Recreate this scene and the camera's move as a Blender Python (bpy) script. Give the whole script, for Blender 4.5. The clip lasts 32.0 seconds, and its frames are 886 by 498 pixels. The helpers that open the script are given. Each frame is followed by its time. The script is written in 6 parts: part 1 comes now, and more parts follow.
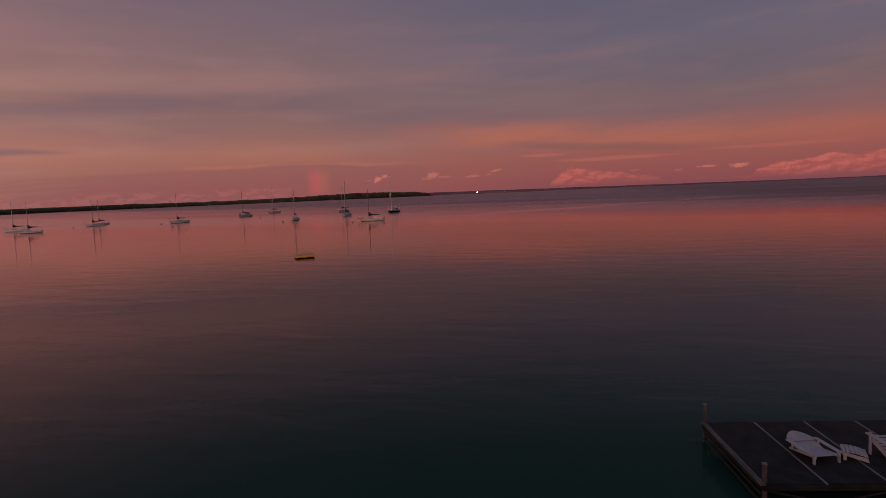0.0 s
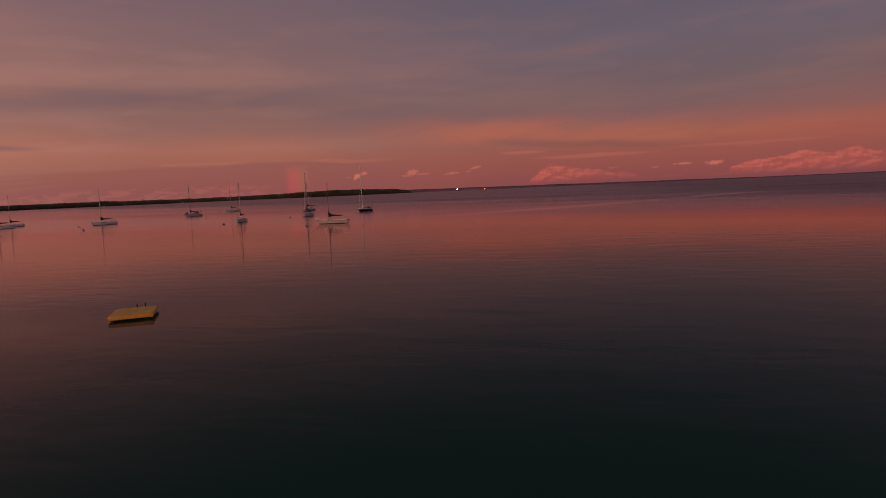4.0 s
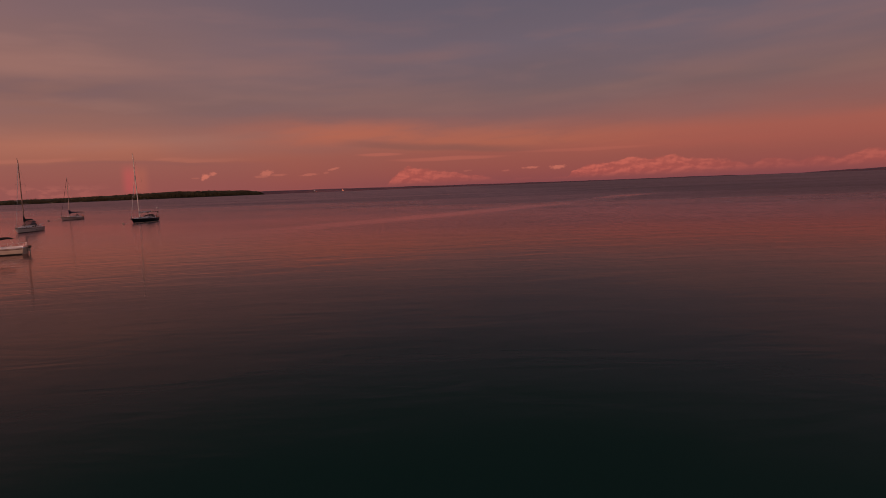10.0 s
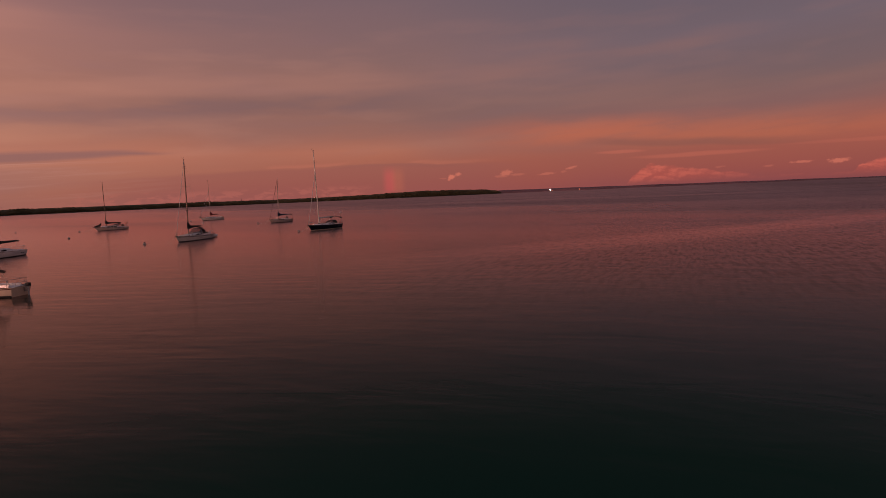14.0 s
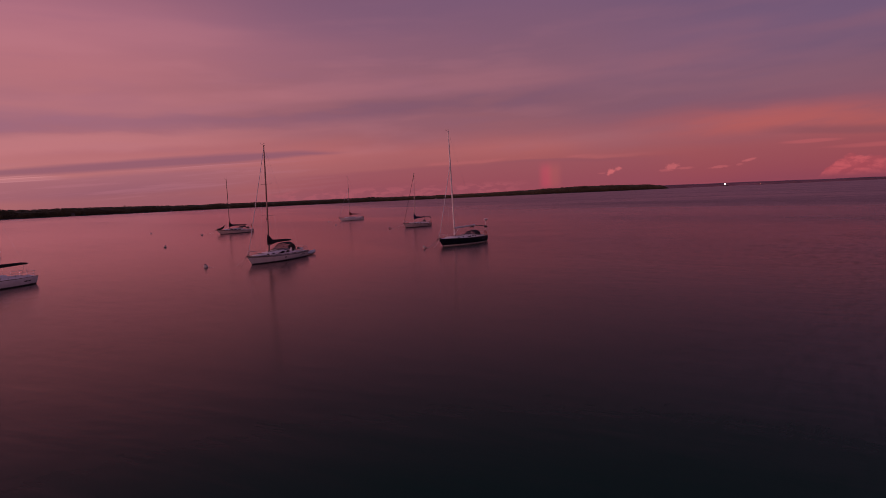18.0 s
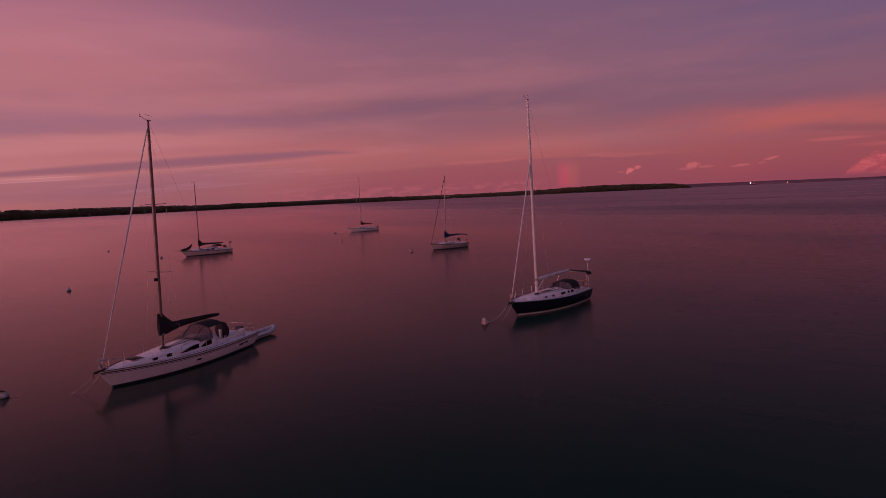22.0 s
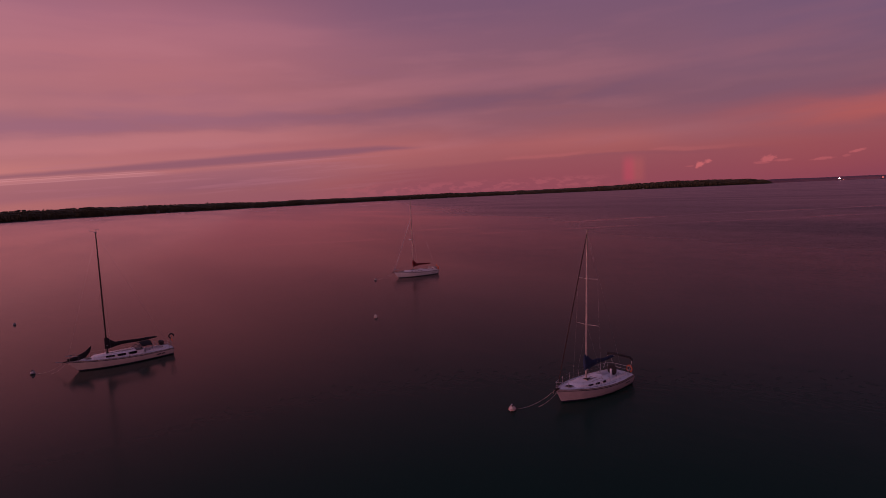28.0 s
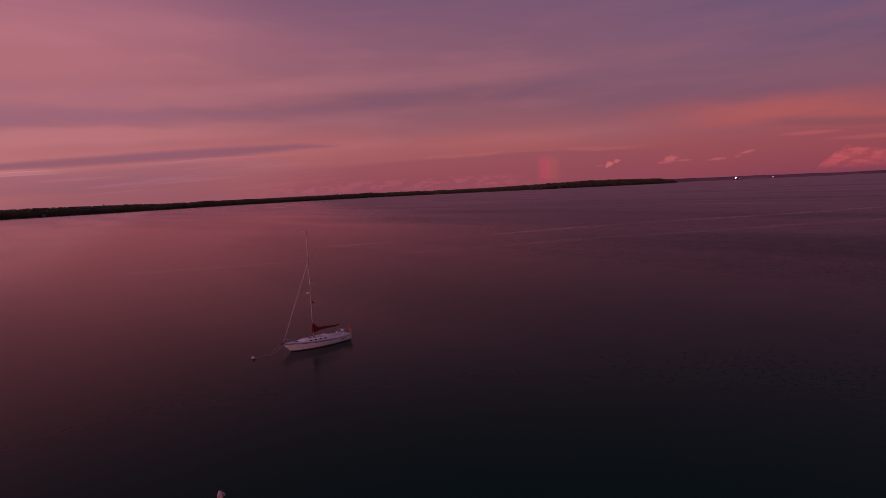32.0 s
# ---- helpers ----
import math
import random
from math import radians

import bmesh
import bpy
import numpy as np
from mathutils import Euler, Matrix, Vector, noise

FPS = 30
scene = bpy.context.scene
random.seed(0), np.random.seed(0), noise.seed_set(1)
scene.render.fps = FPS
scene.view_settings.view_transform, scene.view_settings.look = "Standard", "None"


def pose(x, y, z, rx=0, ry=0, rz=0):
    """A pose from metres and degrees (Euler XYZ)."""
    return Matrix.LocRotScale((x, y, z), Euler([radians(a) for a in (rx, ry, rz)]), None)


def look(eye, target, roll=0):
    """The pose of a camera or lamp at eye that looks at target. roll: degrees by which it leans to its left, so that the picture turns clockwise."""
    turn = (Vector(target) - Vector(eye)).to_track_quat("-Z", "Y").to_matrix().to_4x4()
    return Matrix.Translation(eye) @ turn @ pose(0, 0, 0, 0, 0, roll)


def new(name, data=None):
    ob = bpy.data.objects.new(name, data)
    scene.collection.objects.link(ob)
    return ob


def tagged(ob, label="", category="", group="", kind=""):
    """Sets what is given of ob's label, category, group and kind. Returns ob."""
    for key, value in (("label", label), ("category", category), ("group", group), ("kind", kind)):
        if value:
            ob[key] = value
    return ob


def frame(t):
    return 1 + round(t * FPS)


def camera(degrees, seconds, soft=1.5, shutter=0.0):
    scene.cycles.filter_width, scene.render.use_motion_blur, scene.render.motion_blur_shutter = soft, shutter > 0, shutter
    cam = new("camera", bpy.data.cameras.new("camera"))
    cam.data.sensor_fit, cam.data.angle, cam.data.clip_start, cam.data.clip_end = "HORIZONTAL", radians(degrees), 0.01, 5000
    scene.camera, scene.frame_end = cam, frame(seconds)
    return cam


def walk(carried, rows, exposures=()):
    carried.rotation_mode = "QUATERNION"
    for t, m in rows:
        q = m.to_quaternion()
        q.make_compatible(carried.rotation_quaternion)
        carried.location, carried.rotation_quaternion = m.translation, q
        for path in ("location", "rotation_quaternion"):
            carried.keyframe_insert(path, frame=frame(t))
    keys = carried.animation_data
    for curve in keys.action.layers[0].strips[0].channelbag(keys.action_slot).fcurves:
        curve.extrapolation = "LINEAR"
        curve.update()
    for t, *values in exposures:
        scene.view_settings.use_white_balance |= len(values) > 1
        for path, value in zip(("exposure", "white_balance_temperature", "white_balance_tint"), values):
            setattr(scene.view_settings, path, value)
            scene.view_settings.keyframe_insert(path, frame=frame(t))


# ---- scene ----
# ---------------------------------------------------------------- camera
cam = camera(74.9, 32.0, soft=0.5)

# seconds, x, y, height, heading (counter-clockwise from +y), tilt, lean to the right
FLIGHT = [
    (0.0, 0.00, -0.00, 7.25, 15.67, -5.40, 2.47),
    (0.5, -1.05, 4.43, 7.05, 15.87, -5.44, 2.43),
    (1.0, -2.17, 8.86, 6.89, 15.90, -5.46, 2.38),
    (1.5, -3.41, 13.29, 6.80, 15.98, -5.51, 2.35),
    (2.0, -4.74, 17.73, 6.76, 16.04, -5.54, 2.37),
    (2.5, -6.10, 22.22, 6.74, 16.03, -5.58, 2.39),
    (4.5, -11.68, 41.89, 6.78, 10.66, -5.89, 2.47),
    (5.0, -12.90, 46.98, 6.63, 6.86, -5.99, 2.40),
    (5.5, -14.08, 52.07, 6.41, 5.72, -5.99, 2.40),
    (6.0, -15.15, 57.19, 6.16, 4.49, -6.02, 2.40),
    (6.5, -15.82, 62.45, 5.97, 2.17, -6.05, 2.39),
    (7.0, -16.27, 67.72, 5.83, 1.31, -6.11, 2.37),
    (7.5, -16.55, 72.99, 5.84, 0.77, -6.11, 2.39),
    (8.0, -16.70, 78.20, 5.85, 0.42, -6.16, 2.36),
    (8.5, -16.79, 83.46, 5.92, 0.17, -6.19, 2.35),
    (9.0, -16.81, 88.84, 5.96, -0.00, -6.24, 2.33),
    (9.5, -16.88, 94.26, 5.90, -0.13, -6.21, 2.30),
    (10.0, -16.90, 99.68, 5.90, -0.14, -6.16, 2.30),
    (10.5, -17.01, 104.90, 5.88, -0.29, -6.12, 2.28),
    (11.0, -16.99, 110.09, 5.87, -0.35, -6.06, 2.27),
    (11.5, -16.98, 115.21, 5.89, 3.86, -5.95, 2.29),
    (12.0, -17.04, 120.24, 5.86, 5.19, -5.87, 2.29),
    (12.5, -17.19, 125.25, 5.88, 5.77, -5.78, 2.29),
    (13.0, -17.57, 130.21, 6.04, 13.69, -5.60, 2.35),
    (13.5, -18.11, 135.24, 6.19, 19.81, -5.40, 2.41),
    (14.0, -19.22, 139.96, 6.21, 22.88, -5.31, 2.48),
    (14.5, -20.59, 144.66, 6.25, 26.78, -5.18, 2.60),
    (15.0, -22.21, 149.01, 6.27, 30.01, -5.05, 2.53),
    (15.5, -24.25, 153.39, 6.28, 31.75, -5.07, 2.51),
    (17.5, -35.98, 170.43, 6.63, 37.36, -5.08, 2.53),
    (18.0, -39.25, 174.27, 7.13, 38.14, -5.08, 2.53),
    (18.5, -42.83, 178.09, 7.64, 38.64, -5.09, 2.55),
    (19.0, -46.40, 181.82, 8.03, 38.99, -5.11, 2.56),
    (19.5, -49.88, 185.43, 8.34, 39.19, -5.16, 2.57),
    (20.0, -53.35, 188.91, 8.73, 39.37, -5.15, 2.56),
    (20.5, -56.89, 192.48, 9.00, 39.50, -5.16, 2.53),
    (21.0, -60.40, 196.05, 9.20, 39.64, -5.12, 2.47),
    (21.5, -63.92, 199.62, 9.31, 39.77, -5.10, 2.53),
    (22.0, -67.34, 203.19, 9.44, 39.85, -5.10, 2.57),
    (22.5, -70.77, 206.71, 9.87, 39.92, -5.13, 2.60),
    (23.0, -74.29, 210.37, 10.49, 39.94, -5.19, 2.57),
    (23.5, -77.79, 213.88, 11.15, 40.06, -5.22, 2.56),
    (24.0, -81.26, 217.43, 11.89, 42.18, -5.20, 2.53),
    (24.5, -84.90, 221.47, 12.62, 43.53, -5.23, 2.49),
    (25.0, -88.38, 224.99, 13.29, 44.20, -5.24, 2.48),
    (25.5, -91.87, 228.29, 14.08, 44.57, -5.21, 2.45),
    (27.5, -106.17, 241.47, 16.19, 45.58, -5.29, 2.49),
    (28.0, -109.75, 244.75, 16.85, 45.82, -5.32, 2.53),
    (28.5, -113.26, 247.90, 17.56, 45.69, -5.36, 2.53),
    (29.0, -117.05, 251.34, 18.18, 43.76, -5.41, 2.57),
    (29.5, -120.73, 254.82, 18.86, 42.77, -5.48, 2.60),
    (30.0, -124.15, 258.27, 19.48, 42.13, -5.54, 2.61),
    (30.5, -127.38, 261.79, 20.02, 41.22, -5.60, 2.64),
    (31.0, -130.47, 265.41, 20.53, 39.50, -5.65, 2.66),
    (31.5, -133.49, 269.06, 21.01, 38.57, -5.71, 2.69),
    (32.0, -136.41, 272.74, 21.44, 38.02, -5.78, 2.70),
]
walk(cam,
     [(t, pose(x, y, z, 90 + tilt, 0, head) @ pose(0, 0, 0, 0, 0, -lean)) for t, x, y, z, head, tilt, lean in FLIGHT],
     exposures=[(0.0, 0.0, 5640, 4), (2.5, 0.0, 5800, 6), (4.5, -0.09, 6380, 11), (6.0, -0.06, 6420, 11), (8.0, 0.0, 6460, 10), (10.0, 0.0, 6480, 10), (13.0, 0.02, 6750, 13), (15.0, 0.04, 6900, 15), (15.5, 0.0, 6660, 29),
                (17.3, -0.11, 6070, 67), (24.0, -0.14, 6070, 69), (25.0, -0.18, 6070, 69), (32.0, -0.21, 6070, 70)])

# ---------------------------------------------------------------- sky and sun
SUN_HEADING = 163.0          # counter-clockwise from +y: behind the start of the flight
SUN_HEIGHT = 4.0

world = bpy.data.worlds.new("dusk_sky")
scene.world = world
world.use_nodes = True
wt = world.node_tree
wt.nodes.clear()


class Graph:
    """Short hand for node trees."""

    def __init__(self, tree):
        self.tree = tree

    def node(self, kind):
        return self.tree.nodes.new(kind)

    def put(self, socket, value):
        if isinstance(value, bpy.types.NodeSocket):
            self.tree.links.new(value, socket)
        elif isinstance(value, (tuple, list)) and len(socket.default_value) == 4 and len(value) == 3:
            socket.default_value = (*value, 1)
        else:
            socket.default_value = value

    def math(self, op, a, b=0.0, c=0.0, clamp=False):
        n = self.node("ShaderNodeMath")
        n.operation, n.use_clamp = op, clamp
        for i, v in enumerate((a, b, c)):
            self.put(n.inputs[i], v)
        return n.outputs[0]

    def ramp01(self, v, lo, hi):
        """0 at lo, 1 at hi, smooth between."""
        n = self.node("ShaderNodeMapRange")
        n.interpolation_type = "SMOOTHSTEP"
        for i, x in enumerate((v, lo, hi, 0.0, 1.0)):
            self.put(n.inputs[i], x)
        return n.outputs[0]

    def bump01(self, v, a, b, c, d):
        """0 before a, 1 between b and c, 0 after d."""
        return self.math("MULTIPLY", self.ramp01(v, a, b), self.math("SUBTRACT", 1.0, self.ramp01(v, c, d)))

    def mix(self, fac, a, b, kind="MIX"):
        n = self.node("ShaderNodeMix")
        n.data_type, n.blend_type, n.clamp_factor = "RGBA", kind, True
        self.put(n.inputs[0], fac), self.put(n.inputs[6], a), self.put(n.inputs[7], b)
        return n.outputs[2]

    def colours(self, fac, stops):
        n = self.node("ShaderNodeValToRGB")
        r = n.color_ramp
        while len(r.elements) < len(stops):
            r.elements.new(0.5)
        for e, (at, col) in zip(r.elements, stops):
            e.position, e.color = at, (*col, 1)
        self.put(n.inputs[0], fac)
        return n.outputs[0]

    def xyz(self, x, y, z=0.0):
        n = self.node("ShaderNodeCombineXYZ")
        for i, v in enumerate((x, y, z)):
            self.put(n.inputs[i], v)
        return n.outputs[0]

    def noise(self, where, scale=1.0, detail=4.0, rough=0.55, distort=0.0):
        n = self.node("ShaderNodeTexNoise")
        self.put(n.inputs["Vector"], where)
        n.inputs["Scale"].default_value, n.inputs["Detail"].default_value = scale, detail
        n.inputs["Roughness"].default_value, n.inputs["Distortion"].default_value = rough, distort
        return n.outputs[0]


g = Graph(wt)
way = g.node("ShaderNodeTexCoord").outputs["Generated"]
split = g.node("ShaderNodeSeparateXYZ")
g.put(split.inputs[0], way)
wx, wy, wz = split.outputs
DEG = 180 / math.pi
az = g.math("MULTIPLY", g.math("ARCTAN2", g.math("MULTIPLY", wx, -1.0), wy), DEG)
el = g.math("MULTIPLY", g.math("ARCSINE", wz), DEG)
up = g.math("POWER", g.math("DIVIDE", g.math("MAXIMUM", el, 0.0), 60.0), 0.5, clamp=True)
# 0 opposite the sun, 1 towards it
sunward = g.math("MULTIPLY_ADD", g.math("COSINE", g.math("MULTIPLY", g.math("SUBTRACT", az, SUN_HEADING), 1 / DEG)), 0.5, 0.5)


def heights(*rows):
    return [(math.sqrt(e / 60), col) for e, col in rows]


far_side = g.colours(up, heights(
    (0, (.215, .060, .069)), (1.2, (.275, .070, .067)), (3.0, (.295, .073, .065)), (4.2, (.310, .078, .063)), (5.6, (.250, .078, .075)),
    (8.5, (.165, .080, .086)), (13, (.138, .091, .118)), (18, (.108, .082, .114)), (24, (.044, .047, .051)), (34, (.021, .040, .042)), (47, (.034, .042, .050)), (60, (.150, .150, .232))))
middle = g.colours(up, heights(
    (0, (.330, .090, .078)), (1.5, (.310, .090, .074)), (3.0, (.320, .098, .077)), (4.6, (.395, .124, .084)), (6.5, (.310, .112, .084)),
    (9, (.245, .108, .092)), (13, (.235, .116, .108)), (18, (.170, .102, .118)), (24, (.054, .048, .052)), (34, (.022, .040, .042)), (47, (.034, .042, .050)), (60, (.150, .150, .232))))
sunset_side = g.colours(up, heights(
    (0, (.392, .150, .104)), (1.5, (.407, .159, .109)), (3.2, (.472, .195, .133)), (5, (.442, .178, .131)), (8, (.410, .171, .123)),
    (12, (.446, .185, .138)), (16, (.408, .178, .152)), (20, (.270, .124, .122)), (27, (.074, .054, .056)), (36, (.026, .040, .041)), (47, (.034, .042, .050)), (60, (.155, .152, .232))))
sun_side = g.colours(up, heights(
    (0, (.95, .42, .19)), (4, (.90, .42, .20)), (10, (.66, .34, .22)), (20, (.44, .26, .23)), (32, (.26, .20, .21)), (60, (.16, .15, .19))))
base = g.mix(g.ramp01(sunward, 0.0, 0.17), far_side, middle)
base = g.mix(g.ramp01(sunward, 0.14, 0.56), base, sunset_side)
base = g.mix(g.ramp01(sunward, 0.45, 1.0), base, sun_side)

def profile(v, lo, hi, top, points):
    """A height that runs from point to point along v, given as (place, height)."""
    n = g.node("ShaderNodeValToRGB")
    r = n.color_ramp
    points = sorted(points)
    while len(r.elements) < len(points):
        r.elements.new(0.5)
    for e, (at, q) in zip(r.elements, points):
        e.position, e.color = (at - lo) / (hi - lo), (q / top, q / top, q / top, 1)
    g.put(n.inputs[0], g.math("DIVIDE", g.math("SUBTRACT", v, lo), hi - lo))
    return g.math("MULTIPLY", n.outputs[0], top)


def drawn(across, along, lean, seed, detail=4.0, rough=0.55, distort=0.3):
    """Cloud texture drawn out sideways: cycles for each degree across and up, leaning as it goes."""
    return g.noise(g.xyz(g.math("MULTIPLY", az, across), g.math("MULTIPLY_ADD", az, lean, g.math("MULTIPLY", el, along)), seed), 1.0, detail, rough, distort)


def lay(where, share, colour):
    """Lays a cloud over the sky."""
    global base
    base = g.mix(g.math("MULTIPLY", where, share), base, colour)


# broad soft layers of cloud and the gaps between them
soft = drawn(0.026, 0.13, 0.004, 0.4, 2.0, 0.45, 0.1)
fine = drawn(0.040, 0.30, 0.010, 3.1, 3.0, 0.45, 0.1)
lay(g.ramp01(soft, 0.46, 0.68), 0.26, (.128, .088, .114))
lay(g.math("MULTIPLY", g.ramp01(fine, 0.48, 0.72), g.bump01(el, 3.0, 5.0, 11.0, 18.0)), 0.29, g.mix(g.ramp01(az, 10, 60), (.120, .074, .088), (.250, .125, .128)))
lay(g.math("MULTIPLY", g.ramp01(g.math("SUBTRACT", 1.0, fine), 0.48, 0.72), g.bump01(el, 3.5, 5.5, 13.0, 19.0)), 0.34,
    g.mix(g.ramp01(az, 0, 60), (.290, .120, .098), (.490, .215, .165)))
mottle = drawn(0.080, 0.42, 0.008, 21.0, 3.5, 0.52, 0.1)
lay(g.math("MULTIPLY", g.ramp01(mottle, 0.50, 0.70), g.bump01(el, 3.0, 5.0, 13.0, 20.0)), 0.17, g.mix(g.ramp01(az, 0, 60), (.270, .122, .112), (.500, .225, .170)))
lay(g.math("MULTIPLY", g.ramp01(g.math("SUBTRACT", 1.0, mottle), 0.52, 0.72), g.bump01(el, 3.0, 5.0, 14.0, 20.0)), 0.17, g.mix(g.ramp01(az, 0, 60), (.140, .086, .108), (.270, .130, .145)))
ragged = g.math("MULTIPLY", g.math("SUBTRACT", drawn(0.16, 0.70, 0.0, 9.0, 5.0), 0.5), 1.1)

# the orange glow above the far shore and its ruddier end over the open bay
tear = drawn(0.13, 0.75, 0.05, 6.5, 6.0, 0.58)
glow = g.math("MULTIPLY", g.bump01(az, -34, -6, 11, 24), g.bump01(g.math("ADD", g.math("MULTIPLY_ADD", az, -0.040, el), g.math("MULTIPLY", ragged, 0.8)), 3.2, 4.5, 5.0, 7.0))
lay(g.math("MULTIPLY", glow, g.ramp01(tear, 0.15, 0.62)), 0.70, (.410, .100, .064))
core = g.math("MULTIPLY", g.bump01(az, -2, 6, 10, 17), g.bump01(g.math("ADD", el, ragged), 4.4, 5.3, 5.6, 6.9))
lay(core, 0.24, (.500, .112, .056))
ruddy = g.math("MULTIPLY", g.bump01(az, -66, -42, -24, -6), g.bump01(g.math("ADD", el, ragged), 2.0, 3.3, 4.0, 5.8))
lay(ruddy, 0.42, (.360, .076, .066))
# grey-brown streaks under the glow, and a thin pink lens below them
shade = g.math("MULTIPLY", g.bump01(az, -12, -4, 5, 11), g.bump01(g.math("ADD", g.math("MULTIPLY_ADD", az, -0.065, el), g.math("MULTIPLY", ragged, 0.5)), 3.4, 3.75, 3.9, 4.4))
lay(shade, 0.55, (.195, .066, .066))
for at, high, wide, tall, share in ((5.6, 3.35, 2.2, 0.16, 0.50), (-1.0, 2.72, 5.5, 0.20, 0.45), (-14.0, 3.0, 6.0, 0.16, 0.25)):
    u, v = g.math("DIVIDE", g.math("SUBTRACT", az, at), wide), g.math("DIVIDE", g.math("SUBTRACT", g.math("MULTIPLY_ADD", ragged, 0.25, el), high), tall)
    lay(g.math("SUBTRACT", 1.0, g.ramp01(g.math("ADD", g.math("MULTIPLY", u, u), g.math("MULTIPLY", v, v)), 0.1, 1.5)), share, (.470, .112, .086))

# the paler layer over the point ends in a ragged edge with dimmer rain below it
edge_at = profile(az, 14.0, 60.0, 5.0, ((14.0, 2.9), (22.0, 3.10), (30.0, 3.30), (38.0, 3.15), (46.0, 2.9), (60.0, 2.4)))
under = g.math("SUBTRACT", g.math("MULTIPLY_ADD", ragged, 0.50, edge_at), el)
rain = g.math("MULTIPLY", g.ramp01(under, -0.12, 0.30), g.bump01(az, 13.0, 20.0, 46.0, 58.0))
lay(rain, 0.46, (.260, .078, .080))
lay(g.math("MULTIPLY", g.bump01(under, -0.45, -0.18, -0.10, 0.04), g.math("MULTIPLY", g.bump01(az, 16.0, 24.0, 40.0, 50.0), g.ramp01(tear, 0.40, 0.60))), 0.40, (.450, .135, .100))
lay(g.math("MULTIPLY", g.bump01(under, -0.10, 0.02, 0.08, 0.34), g.bump01(az, 18.0, 23.0, 30.0, 36.0)), 0.22, (.190, .070, .082))

# long dark bank of stratus in the sunset half, pointed at its end
middle_at = profile(az, 44.0, 90.0, 6.0, ((44.0, 4.68), (47.0, 4.72), (52.0, 4.70), (57.0, 4.48), (65.0, 4.05), (72.0, 3.62), (79.0, 3.15), (90.0, 2.4)))
half_at = profile(az, 44.0, 90.0, 1.0, ((44.0, 0.0), (47.0, 0.03), (50.0, 0.13), (54.0, 0.27), (59.0, 0.40), (65.0, 0.38), (72.0, 0.28), (80.0, 0.16), (90.0, 0.10)))
streak = drawn(0.10, 2.2, 0.13, 2.6, 5.0, 0.6)
away = g.math("ABSOLUTE", g.math("SUBTRACT", g.math("MULTIPLY_ADD", ragged, 0.22, el), middle_at))
bank = g.math("SUBTRACT", 1.0, g.ramp01(g.math("SUBTRACT", g.math("MULTIPLY_ADD", g.math("SUBTRACT", streak, 0.5), 0.35, away), half_at), -0.20, 0.26))
bank = g.math("MULTIPLY", bank, g.ramp01(az, 46.0, 50.0))
# dull mauve layers beneath it, with thin bright threads along its lower edge
dull = g.math("MULTIPLY", g.bump01(g.math("MULTIPLY_ADD", ragged, 0.5, g.math("MULTIPLY_ADD", az, 0.045, el)), 4.0, 4.9, 5.9, 6.6), g.ramp01(az, 48.0, 64.0))
lay(dull, 0.42, (.215, .110, .128))
lay(g.math("MULTIPLY", g.ramp01(streak, 0.52, 0.68), g.math("MULTIPLY", g.bump01(el, 0.8, 1.4, 3.6, 4.6), g.ramp01(az, 44, 58))), 0.34, (.430, .190, .160))
lay(bank, 0.64, (.180, .090, .108))
thread_at = profile(az, 44.0, 90.0, 6.0, ((44.0, 4.25), (50.0, 4.22), (57.6, 3.94), (66.0, 3.45), (74.0, 3.00), (82.8, 2.56), (90.0, 2.2)))
for shift, wide, share, start in ((0.0, 0.045, 0.44, 50.0), (-0.24, 0.05, 0.30, 62.0), (0.14, 0.05, 0.36, 68.0), (-0.12, 0.06, 0.20, 47.0)):
    off = g.math("ABSOLUTE", g.math("SUBTRACT", g.math("MULTIPLY_ADD", ragged, 0.12, el), g.math("ADD", thread_at, shift)))
    keep = g.math("MULTIPLY", g.ramp01(drawn(0.09, 0.9, 0.05, 14.0 + shift, 3.0), 0.36, 0.58), g.ramp01(az, start, start + 8.0))
    lay(g.math("MULTIPLY", g.math("SUBTRACT", 1.0, g.ramp01(off, wide * 0.3, wide * 1.6)), keep), share, g.mix(g.ramp01(az, 52, 80), (.450, .192, .165), (.720, .390, .285)))

# mauve veils higher up, and the peach gaps round them
veil_at = profile(az, 20.0, 90.0, 12.0, ((20.0, 9.8), (30.0, 9.2), (40.0, 9.0), (49.0, 8.45), (60.0, 8.0), (76.0, 7.3), (90.0, 6.6)))
veil = g.math("SUBTRACT", 1.0, g.ramp01(g.math("ABSOLUTE", g.math("SUBTRACT", g.math("MULTIPLY_ADD", ragged, 1.1, el), veil_at)), 0.25, 1.55))
lay(g.math("MULTIPLY", g.math("MULTIPLY", veil, g.ramp01(mottle, 0.30, 0.62)), g.bump01(az, 18, 30, 88, 100)), 0.52, g.mix(g.ramp01(az, 40, 75), (.140, .078, .098), (.255, .135, .150)))
peach = g.math("MULTIPLY", g.bump01(g.math("MULTIPLY_ADD", ragged, 0.9, g.math("MULTIPLY_ADD", az, 0.045, el)), 7.9, 8.7, 9.2, 10.0), g.ramp01(az, 46.0, 72.0))
lay(peach, 0.40, (.560, .250, .175))

